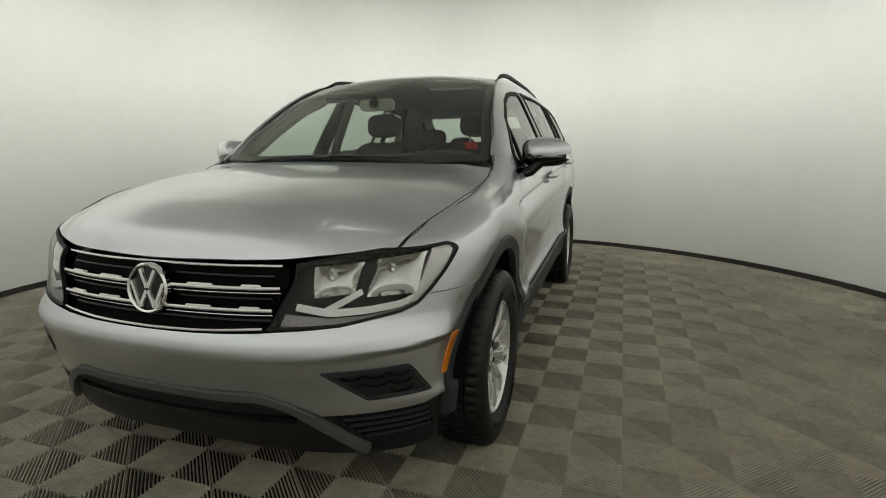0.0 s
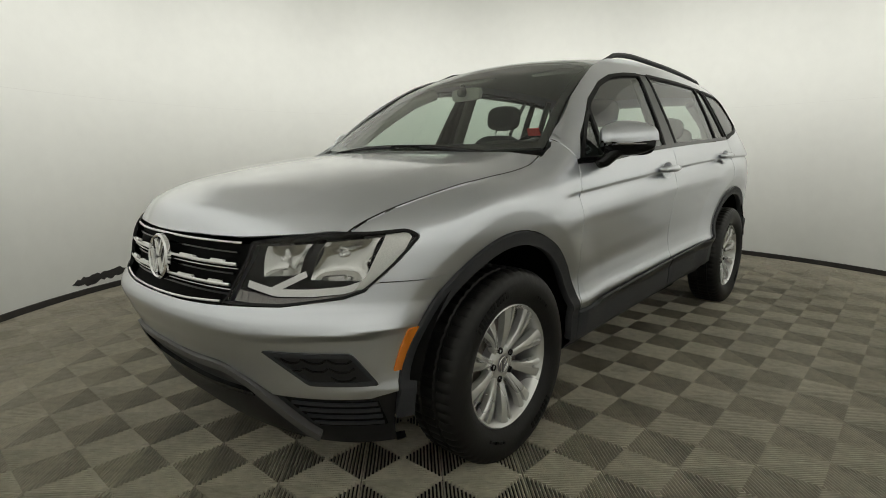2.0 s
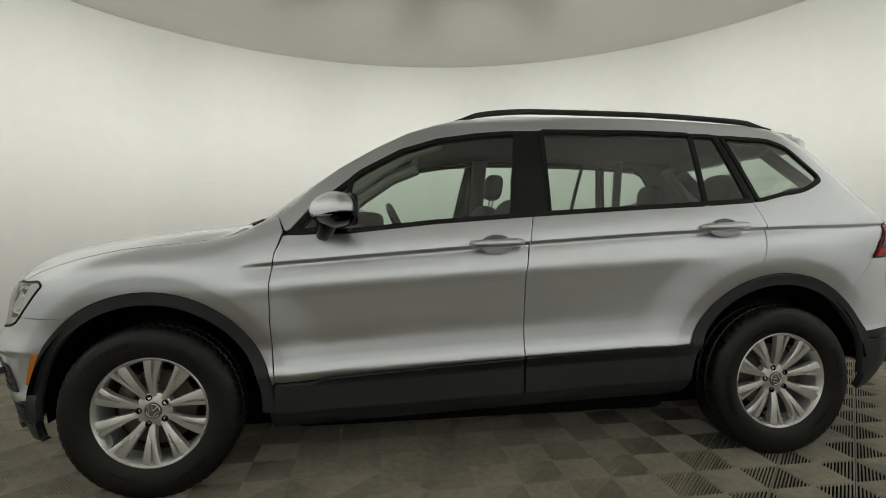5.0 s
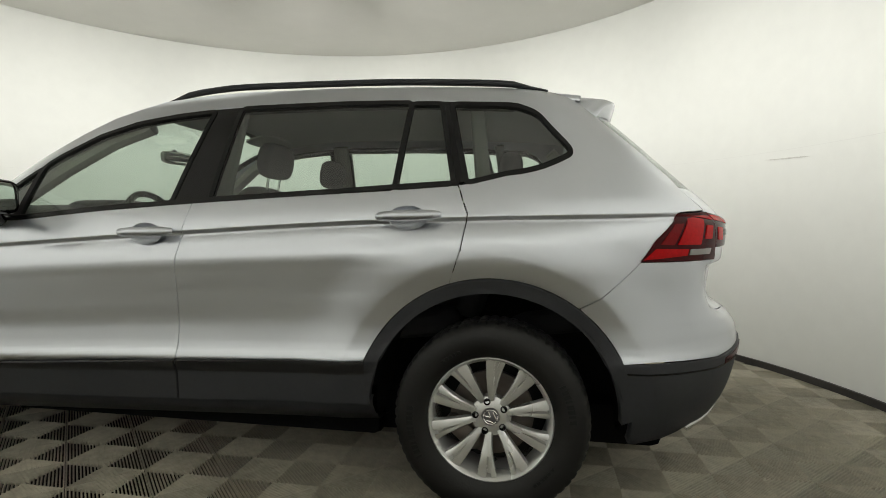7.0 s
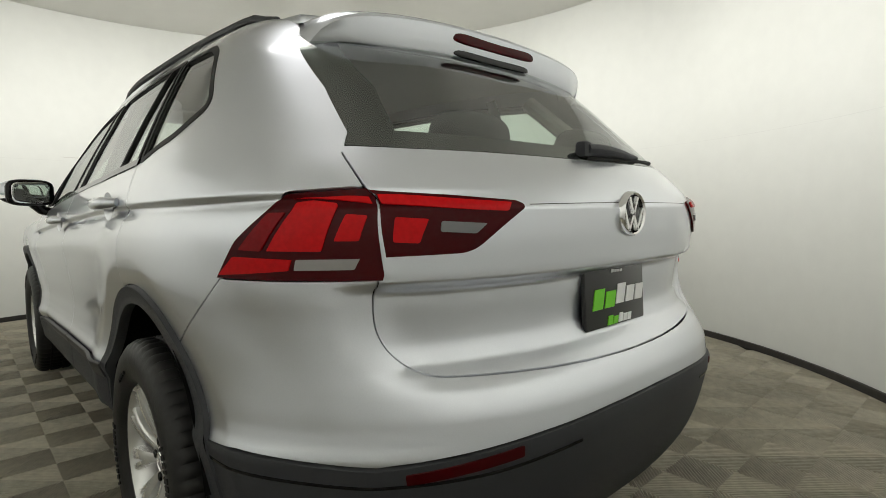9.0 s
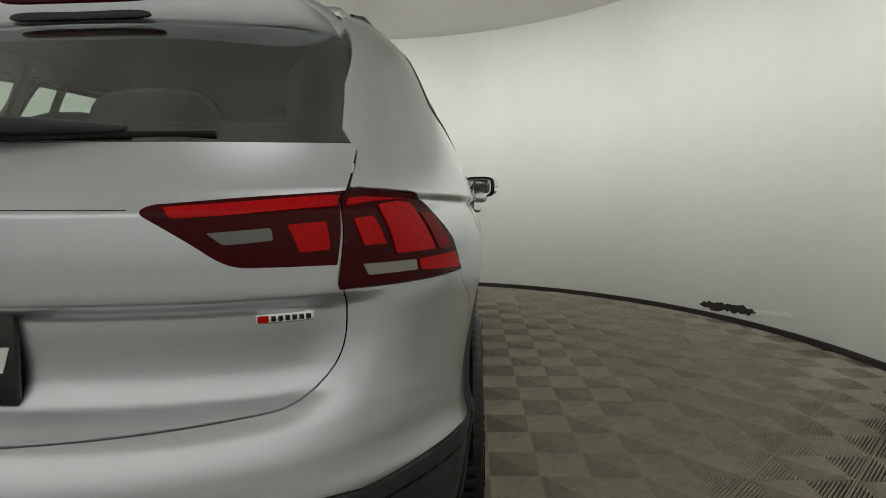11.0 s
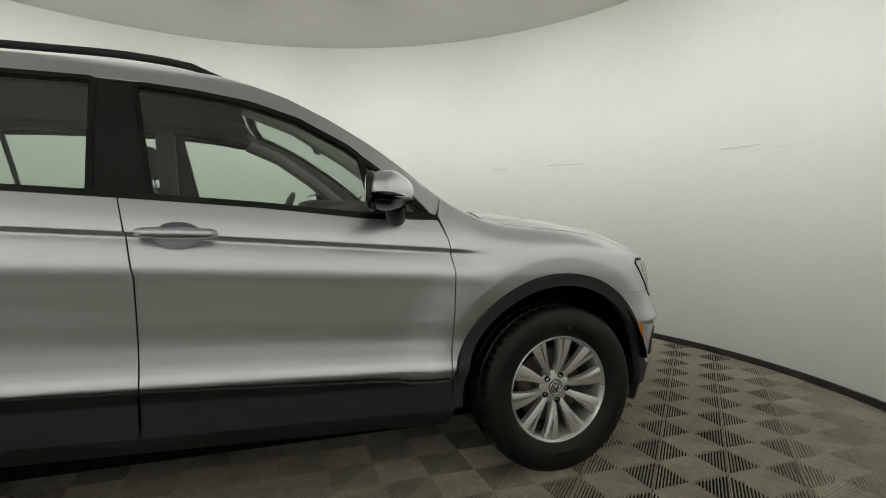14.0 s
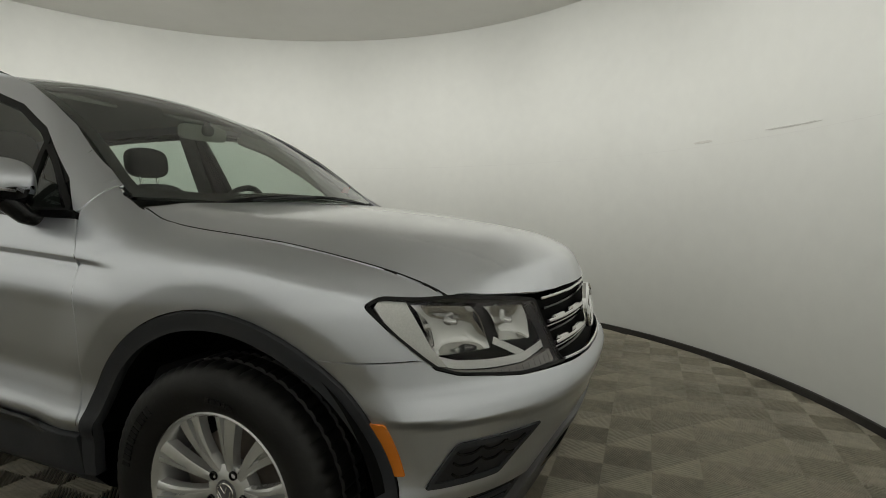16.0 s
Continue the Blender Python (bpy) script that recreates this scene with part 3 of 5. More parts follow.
# ---- car materials ----
def car_paint():
    m, nt, p = nodes_of("silver_metallic_paint")
    lk = nt.links.new
    tc = nt.nodes.new("ShaderNodeTexCoord")
    flake = add(nt, "ShaderNodeTexNoise", Scale=420.0, Detail=1.0)
    lk(tc.outputs["Object"], flake.inputs["Vector"])
    broad = add(nt, "ShaderNodeTexNoise", Scale=3.0, Detail=3.0)
    lk(tc.outputs["Object"], broad.inputs["Vector"])
    ramp = nt.nodes.new("ShaderNodeMapRange")
    ramp.inputs["To Min"].default_value, ramp.inputs["To Max"].default_value = 0.96, 1.04
    lk(flake.outputs["Fac"], ramp.inputs["Value"])
    vm = nt.nodes.new("ShaderNodeVectorMath")
    vm.operation = "SCALE"
    vm.inputs[0].default_value = (0.690, 0.712, 0.765)
    lk(ramp.outputs[0], vm.inputs["Scale"])
    lk(vm.outputs[0], p.inputs["Base Color"])
    rr = nt.nodes.new("ShaderNodeMapRange")
    rr.inputs["To Min"].default_value, rr.inputs["To Max"].default_value = 0.325, 0.355
    lk(broad.outputs["Fac"], rr.inputs["Value"])
    lk(rr.outputs[0], p.inputs["Roughness"])
    p.inputs["Metallic"].default_value = 1.0
    p.inputs["Coat Weight"].default_value = 1.0
    p.inputs["Coat Roughness"].default_value = 0.07
    return m


PAINT = car_paint()
CLAD = surface("black_grained_plastic", (0.034, 0.0355, 0.040), 0.52, vary=0.12, grain=80, bump=0.25, bump_scale=900, spec=0.35)
STRIP = surface("dark_strip_plastic", (0.016, 0.016, 0.017), 0.4, vary=0.1, bump=0.1, bump_scale=700, spec=0.4)
GLOSS = surface("gloss_black_plastic", (0.007, 0.007, 0.008), 0.15, vary=0.1, bump=0, coat=0.0, rough_vary=0.04, spec=0.4)
RUBBER = surface("black_rubber", (0.011, 0.011, 0.011), 0.6, vary=0.2, bump=0.1, bump_scale=300, spec=0.25)
WELL = surface("felt_wheel_liner", (0.006, 0.006, 0.006), 0.95, vary=0.3, grain=40, bump=0.3, bump_scale=150, spec=0.1)
TYRE = surface("tyre_rubber", (0.0075, 0.0072, 0.0070), 0.52, spec=0.45, rough_vary=0.18, vary=0.5, grain=18, broad=5, bump=0.35, bump_scale=90)
ALLOY = surface("silver_alloy", (0.78, 0.78, 0.77), 0.27, metal=0.65, vary=0.05, grain=40, bump=0.02, coat=0.6, rough_vary=0.03)
IRON = surface("brake_iron", (0.14, 0.12, 0.105), 0.5, metal=0.6, vary=0.3, grain=30)
CHROME = surface("chrome", (0.82, 0.82, 0.82), 0.08, metal=1.0, vary=0.03, bump=0, rough_vary=0.03)
REFLECTOR = surface("lamp_reflector", (0.60, 0.60, 0.585), 0.09, metal=1.0, vary=0.05, bump=0, rough_vary=0.05)
RIBBED = surface("ribbed_clear_reflector", (0.66, 0.66, 0.64), 0.3, metal=0.7, vary=0.15, grain=200, bump=0.5, bump_scale=350)
LAMP_BLACK = surface("lamp_bezel_black", (0.008, 0.008, 0.009), 0.35, vary=0.1, bump=0, spec=0.2)
LAMP_GREY = surface("lamp_bezel_grey", (0.17, 0.17, 0.175), 0.32, metal=0.4, vary=0.08, bump=0)
GLASS = clear("window_glass", (0.78, 0.86, 0.80), gloss=0.11)
TINTED = clear("rear_tinted_glass", (0.76, 0.84, 0.78), gloss=0.14)
LENS = clear("lamp_lens", (0.97, 0.97, 0.97), gloss=0.03)
RED_DARK = surface("dark_red_lens", (0.05, 0.0008, 0.002), 0.15, vary=0.1, bump=0, coat=0.0, spec=0.16, rough_vary=0.03)
RED_MID = surface("mid_red_lens", (0.20, 0.002, 0.004), 0.2, vary=0.2, grain=90, bump=0, spec=0.16)
RED = surface("red_lens", (0.50, 0.003, 0.005), 0.25, vary=0.25, grain=90, bump=0.1, bump_scale=300, coat=0.0, spec=0.16, rough_vary=0.03)
AMBER = surface("amber_lens", (0.75, 0.22, 0.02), 0.12, vary=0.08, bump=0.1, bump_scale=400, coat=0.8, rough_vary=0.03)
CLEAR_WHITE = surface("frosted_clear_lens", (0.26, 0.24, 0.235), 0.2, vary=0.1, bump=0.1, coat=0.8)
CABIN_DARK = surface("dark_cabin_plastic", (0.03, 0.03, 0.032), 0.6, vary=0.15, bump=0.2, bump_scale=600)
CLOTH = surface("black_seat_cloth", (0.03, 0.03, 0.033), 0.85, vary=0.2, grain=200, bump=0.4, bump_scale=900)
LINER = surface("grey_headliner_cloth", (0.46, 0.455, 0.42), 0.9, vary=0.06, grain=200, bump=0.2, bump_scale=900)
PILLAR = surface("grey_pillar_trim", (0.14, 0.14, 0.132), 0.7, vary=0.1, bump=0.2, bump_scale=600)
RED_TAG = surface("red_card", (0.6, 0.02, 0.025), 0.5, vary=0.08, bump=0)
PLATE_BLACK = surface("plate_black", (0.006, 0.006, 0.006), 0.3, vary=0.1, bump=0, coat=0.3)
PLATE_GREEN = surface("plate_green", (0.16, 0.62, 0.01), 0.4, vary=0.04, bump=0)
PLATE_WHITE = surface("plate_white", (0.8, 0.8, 0.8), 0.4, vary=0.04, bump=0)
MIRROR = surface("mirror_glass", (0.85, 0.87, 0.87), 0.02, metal=1.0, vary=0.0, bump=0, rough_vary=0.0)

# ---- the car ----
car = new("car")
tagged(car, "silver compact SUV with black plastic cladding, parked on a tiled floor", "car")


def under(name, label=""):
    """A part that only gathers pieces."""
    ob = new(name)
    ob.parent = car
    return tagged(ob, label) if label else ob


A_TOP = [(-1.945, 0.874), (-1.905, 0.897), (-1.86, 0.915), (-1.81, 0.934), (-1.73, 0.957), (-1.65, 0.977), (-1.47, 1.008), (-1.2, 1.036), (-1.1, 1.056), (-1.02, 1.088), (-0.946, 1.124), (-0.905, 1.153)]
ROOF_EDGE = [(-0.905, 1.156), (-0.64, 1.355), (-0.48, 1.45), (-0.33, 1.525), (-0.2, 1.568), (-0.1, 1.594), (0.1, 1.613), (0.3, 1.621), (0.8, 1.618), (1.3, 1.598), (1.6, 1.573), (1.73, 1.556)]
DLO_TOP = [(-0.845, 1.075), (-0.76, 1.176), (-0.665, 1.25), (-0.54, 1.35), (-0.36, 1.446), (-0.19, 1.50), (0.0, 1.528), (0.18, 1.542), (0.31, 1.546), (0.8, 1.544), (1.17, 1.532), (1.465, 1.510, 0.05), (1.562, 1.466, 0.04), (1.690, 1.307, 0.04),
           (1.51, 1.228, 0.08), (1.285, 1.186)]
FRONT_ARC = arc(-AXLE, 0.487, 10, 127)
REAR_ARC_A = arc(AXLE, 0.505, 107, 161, 14)
REAR_ARC_B = arc(AXLE, 0.505, 107, 53, 14)
LAMP_BACK = [(-1.905, 0.876), (-1.822, 0.885, 0.02), (-1.796, 0.864, 0.015), (-1.866, 0.79), (-1.918, 0.735)]

# fenders, doors and quarters
fender = panel("fender", outline(on_side([(-0.905, 1.153), (-0.870, 1.075), (-0.903, 0.98), (-0.922, 0.86), (-0.922, 0.7), (-0.914, 0.52), (-0.907, 0.44)] + FRONT_ARC
               + [(-1.78, 0.735), (-1.918, 0.735)] + LAMP_BACK[::-1][1:] + A_TOP)), PAINT, car)
front_door = panel("front_door", outline(on_side([(-0.867, 1.055), (-0.61, 1.062), (-0.24, 1.098), (0.205, 1.128), (0.175, 0.98), (0.157, 0.87), (0.152, 0.49), (-0.905, 0.448), (-0.919, 0.7),
                   (-0.919, 0.86), (-0.900, 0.98)])), PAINT, car, label="silver front door with a body-coloured pull handle")
rear_door = panel("rear_door", outline(on_side([(0.2085, 1.128), (0.82, 1.162), (1.27, 1.188), (1.31, 1.08), (1.287, 0.95)] + REAR_ARC_A + [(0.916, 0.527), (0.1555, 0.491), (0.1605, 0.87), (0.1785, 0.98)])),
                  PAINT, car, label="silver rear door with a body-coloured pull handle")
quarter = panel("quarter_panel", outline(on_side([(1.2735, 1.188), (1.3135, 1.08), (1.290, 0.95)] + REAR_ARC_B + [(1.77, 0.79), (1.85, 0.862), (1.905, 0.915), (1.955, 0.99), (2.035, 1.088, 0.03)])
                + on_end([(0.680, 1.098), (0.680, 1.165)], True) + on_side([(2.045, 1.215), (1.925, 1.33), (1.735, 1.50)] + ROOF_EDGE[::-1] + [(-0.864, 1.078)] + DLO_TOP)),
                PAINT, car)

# hood, cowl, windshield, roof
fs = skin(*np.array([q[:2] for q in on_side(A_TOP[:-2])]).T)
HOOD_RIM = skin(*np.array([q[:2] for q in on_end([(y, float(np.interp(y, (0.3, 0.42, 0.56, 0.66, 0.70), (0.848, 0.85, 0.862, 0.871, 0.873)))) for y in np.linspace(0.02, 0.695, 26)], False)]).T)
# the hood's rim is brought level with the fender along the seam
SEAM_X, SEAM_MISS = fs[:, 0], np.zeros(len(fs))
SEAM_MISS = (hood_skin(fs[:, 0], fs[:, 1] - 0.004)[:, 2] - fs[:, 2] + 0.001) / np.maximum(step(0.10, 0.0, hood_edge(fs[:, 0]) - fs[:, 1] + 0.004), 0.3)
half = [(q[0], q[1] - 0.004) for q in HOOD_RIM] + [(q[0], q[1] - 0.004) for q in fs]
half += [(-1.02, 0.71), (-1.075, 0.50), (-1.115, 0.25)]
hood_loop = outline([(half[0][0], 0)] + half + [(-1.13, 0)] + [(x, -y) for x, y in half[::-1]], 0.012)
hood = panel("hood", hood_loop, PAINT, car, hood_skin, sides="one", thick=0.02)[0]
# dark ribbon on the hood's rim stands for the shade in the gap
ribbon("gap_shade_line", path([(float(q[0]), float(q[1]) - 0.007) for q in fs]), 0.0035, RUBBER, hood, hood_skin, lift=0.0012, thick=0.006, closed=False, label="dark line for the shade in the hood gap")
cow = [(-0.99, 0.735), (-1.05, 0.5), (-1.09, 0.25), (-1.105, 0)]
panel("cowl", outline(cow + [(x, -y) for x, y in cow[::-1]][1:] + [(-1.15, -0.5), (-1.19, 0), (-1.15, 0.5)]), CLAD, car, lambda x, y: roof_skin(x, y) - np.array([0, 0, 0.02]), sides="one")


def pillar_y(x):
    return float(edge_y(x)) - 0.004


ws = [(x, pillar_y(x)) for x in (-0.945, -0.85, -0.75, -0.64, -0.5, -0.36, -0.235)]
ws_loop = outline([(-1.085, 0.0), (-1.07, 0.25), (-1.03, 0.5)] + ws + [(-0.19, 0.45), (-0.165, 0.2), (-0.16, 0)] + [(x, -y) for x, y in [(-0.165, 0.2), (-0.19, 0.45)] + ws[::-1] + [(-1.03, 0.5), (-1.07, 0.25)]], 0.01)
shield = panel("windshield", ws_loop, GLASS, car, roof_skin, sides="one", thick=0.006, label="clear windshield with a black painted border")
ribbon("windshield_border", grow(ws_loop, -0.018), 0.05, GLOSS, shield[0], roof_skin, lift=-0.007, thick=0.002, sides="one")
roof_half = [(-0.228, pillar_y(-0.228) + 0.012)] + [(x, float(edge_y(x)) - 0.004) for x in (-0.1, 0.1, 0.4, 0.8, 1.2, 1.5, 1.72)]
roof_loop = outline([(-0.152, 0), (-0.157, 0.2), (-0.182, 0.45)] + roof_half + [(1.74, 0.3), (1.75, 0)] + [(x, -y) for x, y in [(1.74, 0.3)] + roof_half[::-1] + [(-0.182, 0.45), (-0.157, 0.2)]])
panel("roof", roof_loop, PAINT, car, roof_skin, sides="one", thick=0.02)

# side windows, seals and pillars
PANES = {
    "quarter_light": [(-0.815, 1.083), (-0.635, 1.085), (-0.60, 1.278), (-0.67, 1.222)],
    "front_window": [(-0.612, 1.078), (-0.24, 1.113), (0.105, 1.137), (0.176, 1.524), (0.0, 1.510), (-0.19, 1.481), (-0.36, 1.427), (-0.535, 1.332), (-0.58, 1.297)],
    "rear_window": [(0.29, 1.150), (0.8, 1.174), (1.026, 1.184), (1.051, 1.523), (0.8, 1.532), (0.315, 1.533)],
    "rear_vent_window": [(1.043, 1.186), (1.246, 1.198), (1.176, 1.514), (1.067, 1.518)],
    "quarter_window": [(1.308, 1.203), (1.503, 1.240, 0.05), (1.674, 1.311, 0.03), (1.550, 1.458, 0.03), (1.455, 1.496, 0.03), (1.230, 1.509)],
}
for nm, pts in PANES.items():
    loop = outline(on_side(pts), 0.012)
    tint = GLASS if nm in ("quarter_light", "front_window") else TINTED
    host = front_door if nm in ("quarter_light", "front_window") else rear_door if "rear" in nm else quarter
    glass = panel(nm, loop, tint, host, lift=-0.006, thick=0.005, gap=-0.006)
    for g in glass:
        g.visible_shadow = False
    wide = 0.019
    ribbon("window_seal", grow(loop, wide / 2 - 0.002), wide, RUBBER, glass, lift=0.0015, thick=0.02)
belt = path(on_side([(-0.85, 1.068), (-0.61, 1.068), (-0.24, 1.105), (0.21, 1.135), (0.82, 1.168), (1.275, 1.194)]))
ribbon("belt_moulding", belt, 0.02, GLOSS, car, lift=0.003, thick=0.02, closed=False)
panel("b_pillar_cover", outline(on_side([(0.104, 1.136), (0.297, 1.15), (0.322, 1.537), (0.174, 1.533)])), GLOSS, car, lift=-0.002)
panel("c_pillar_cover", outline(on_side([(1.244, 1.195), (1.312, 1.20), (1.236, 1.512), (1.174, 1.518)])), GLOSS, car, lift=-0.003)
panel("mirror_sail", outline(on_side([(-0.855, 1.068), (-0.80, 1.07), (-0.61, 1.285), (-0.67, 1.238), (-0.762, 1.166)])), GLOSS, car, lift=-0.004)
top_seal = path(on_side(DLO_TOP[1:12]))
ribbon("roof_seal", top_seal - (0, 0.009), 0.024, RUBBER, car, lift=-0.003, thick=0.02, closed=False)

# lower cladding
panel("arch_cladding", outline(on_side(arc(-AXLE, 0.484, -3, 184, 48) + arc(-AXLE, 0.437, 184, -3, 48))), CLAD, car, lift=0.012, thick=0.03, gap=0)
panel("arch_cladding", outline(on_side(arc(AXLE, 0.502, 177, 2, 44) + arc(AXLE, 0.452, 0, 177, 44))), CLAD, car, lift=0.012, thick=0.03, gap=0)
panel("door_cladding", outline(on_side([(-0.904, 0.441), (0.151, 0.487), (0.151, 0.351), (-0.912, 0.320)]), 0.004), CLAD, front_door, lift=0.013, thick=0.025)
panel("door_cladding", outline(on_side([(0.159, 0.487), (0.93, 0.523), (0.935, 0.381), (0.159, 0.352)]), 0.004), CLAD, rear_door, lift=0.013, thick=0.025)
panel("door_rub_strip", outline(on_side([(-0.775, 0.433), (-0.70, 0.464), (-0.35, 0.485), (0.149, 0.512), (0.149, 0.467), (-0.355, 0.445)]), 0.003), STRIP, front_door, lift=0.018, thick=0.012, gap=0)
panel("door_rub_strip", outline(on_side([(0.161, 0.513), (0.60, 0.531), (0.932, 0.543), (0.930, 0.497), (0.60, 0.483), (0.161, 0.468)]), 0.003), STRIP, rear_door, lift=0.018, thick=0.012, gap=0)
# sills that tuck in under the doors
for s in (1, -1):
    bm = bmesh.new()
    rows = []
    for x in np.linspace(-0.93, 0.955, 40):
        zt = 0.323 + 0.033 * (x + 0.92)
        q = on_side([(x, zt)])[0]
        e = skin(q[0], q[1])
        rows.append([bm.verts.new((x, s * (float(e[1]) + dy), zt + dz)) for dy, dz in ((-0.02, 0.02), (-0.002, 0.004), (-0.004, -0.012), (-0.045, -0.06), (-0.10, -0.10), (-0.22, -0.12))])
    for p, q in zip(rows, rows[1:]):
        for i in range(5):
            bm.faces.new((p[i], p[i + 1], q[i + 1], q[i]))
    bmesh.ops.recalc_face_normals(bm, faces=bm.faces)
    part("sill", bm, CLAD, car)

# front bumper and its openings
LAMP_LOW = on_side([(-1.946, 0.708), (-1.99, 0.689)]) + on_end([(0.59, 0.664), (0.41, 0.655)], False)
front_bumper = panel("front_bumper", outline(on_side([(-1.922, 0.733)]) + LAMP_LOW + on_end([(0.36, 0.652), (0.2, 0.647), (0.001, 0.645)], False) + [(-2.7, 0.735)]
                     + [(-2.7, 0.545)] + on_end([(0.18, 0.457), (0.35, 0.462, 0.03), (0.45, 0.415, 0.03), (0.52, 0.375), (0.70, 0.382), (0.79, 0.386)], False)
                     + on_side([(-1.93, 0.392), (-1.889, 0.40)] + arc(-AXLE, 0.487, 174, 127, 14) + [(-1.78, 0.733)])), PAINT, car, sides="whole")[0]
panel("front_valance", outline([(-2.7, 0.56)] + on_end([(0.35, 0.475), (0.45, 0.43), (0.60, 0.40), (0.79, 0.395)], False) + on_side([(-1.885, 0.405)] + arc(-AXLE, 0.487, 176, 196, 8) )
      + on_side([(-1.84, 0.225), (-1.95, 0.21)]) + on_end([(0.6, 0.205), (0.3, 0.21)], False) + [(-2.7, 0.31)]), STRIP, front_bumper, lift=-0.012, thick=0.03, sides="whole", gap=0)
ribbon("chin_trim", path([(-2.7, 0.53)] + on_end([(0.2, 0.438), (0.35, 0.445), (0.45, 0.40), (0.60, 0.262), (0.63, 0.24)], False)), 0.03, surface("grey_lower_trim", (0.10, 0.098, 0.097), 0.42, vary=0.1), front_bumper, lift=0.012, thick=0.03, sides="whole", closed=False)
fog = outline(on_end([(0.545, 0.533), (0.76, 0.532, 0.02), (0.805, 0.43, 0.012), (0.65, 0.428, 0.012)], False))
# insert lies flat; the shade of its recess is put into the dark colour
fogs = panel("fog_insert", fog, STRIP, front_bumper, lift=0.0015, thick=0.02)
ribbon("fog_frame", grow(fog, -0.006), 0.014, CLAD, fogs, lift=0.006, thick=0.012)
for k in range(3):
    for y0 in (0.622, 0.680, 0.737):
        if y0 + 0.02 < 0.63 + 0.055 * k and k > 1:
            continue
        z0 = 0.508 - 0.028 * k
        cells = path(on_end([(y0 - 0.03, z0 + 0.006), (y0 - 0.015, z0 - 0.006), (y0 + 0.012, z0 - 0.006), (y0 + 0.024, z0 + 0.006)], False), 0.006)
        ribbon("fog_mesh", cells, 0.005, GLOSS, fogs, lift=0.005, thick=0.008, closed=False)
low = outline(on_end([(0.55, 0.366), (0.80, 0.375, 0.01), (0.805, 0.285, 0.01), (0.63, 0.275, 0.01)], False))
lows = panel("side_grille", low, GLOSS, front_bumper, lift=-0.009, thick=0.01)
for k in range(4):
    z0 = 0.355 - 0.022 * k
    ribbon("grille_slat", path(on_end([(0.575 + 0.017 * k, z0), (0.70, z0 + 0.005), (0.798, z0 + 0.008)], False)), 0.009, CLAD, lows, lift=-0.002, thick=0.012, closed=False)
ribbon("centre_slat", path([(-2.7, 0.44)] + on_end([(0.2, 0.352), (0.44, 0.36)], False)), 0.014, GLOSS, front_bumper, lift=0.004, thick=0.02, sides="whole", closed=False)
panel("side_marker", outline(on_side([(-1.848, 0.592), (-1.81, 0.592), (-1.85, 0.465), (-1.888, 0.465)]), 0.006), AMBER, front_bumper, lift=0.005, thick=0.008, gap=0)

# grille with chrome bars and roundel
GR = on_end([(0.425, 0.846), (0.38, 0.66)], False)
# near-black backing: the shade of the open grille is put into its colour
grille = panel("grille", outline([(-2.7, 0.940), GR[0][:2], GR[1][:2], (-2.7, 0.738)]), surface("grille_shade_black", (0.003, 0.003, 0.003), 0.7, vary=0.1, spec=0.06), car, lift=-0.03, thick=0.02, sides="whole", gap=0, label="black grille, its recess shade put into the colour, with stepped chrome bars")[0]
def rod(name, line, radius, parent, lift, flat=1.0, whole=False):
    """A rounded chrome bar along a line on the nose; two mirrored parts, or one across the middle."""
    pos, _ = place(skin, np.asarray(line, float), lift)
    if whole:
        pts = [(x, -y, z) for x, y, z in pos[::-1]] + [tuple(q) for q in pos[1:]]
        part(name, tube(pts, radius, 10, flat), CHROME, parent)
        return
    for side in (1, -1):
        part(name, tube([(x, side * y, z) for x, y, z in pos], radius, 10, flat), CHROME, parent)


rod("chrome_bar", path([(-2.7, 0.929)] + on_end([(0.2, 0.838), (0.42, 0.838)], False)), 0.0045, grille, -0.004, 1.0, True)
for z0, y1 in ((0.775, 0.425), (0.712, 0.405)):
    rod("chrome_bar", path(on_end([(0.06, z0), (0.2, z0), (y1, z0)], False)), 0.0052, grille, -0.003, 1.1)
    for y0, y2 in ((0.125, 0.225), (0.30, 0.375)):
        panel("chrome_step", outline(on_end([(y0, z0 - 0.002), (y0 + 0.012, z0 + 0.0105), (y2 - 0.012, z0 + 0.0105), (y2, z0 - 0.002)], False), 0.002), CHROME, grille, lift=-0.001, thick=0.02, gap=0)
    rod("chrome_edge", path(on_end([(0.06, z0 - 0.014), (y1, z0 - 0.013)], False)), 0.0026, grille, -0.010)
rod("chrome_bar", path([(-2.7, 0.742)] + on_end([(0.2, 0.655), (0.385, 0.664)], False)), 0.0042, grille, -0.002, 1.0, True)
for z0 in (0.812, 0.745, 0.685):
    ribbon("grille_slat", path([(-2.7, z0 + 0.09)] + on_end([(0.2, z0), (0.40, z0)], False)), 0.006, GLOSS, grille, lift=-0.018, thick=0.01, sides="whole", closed=False)


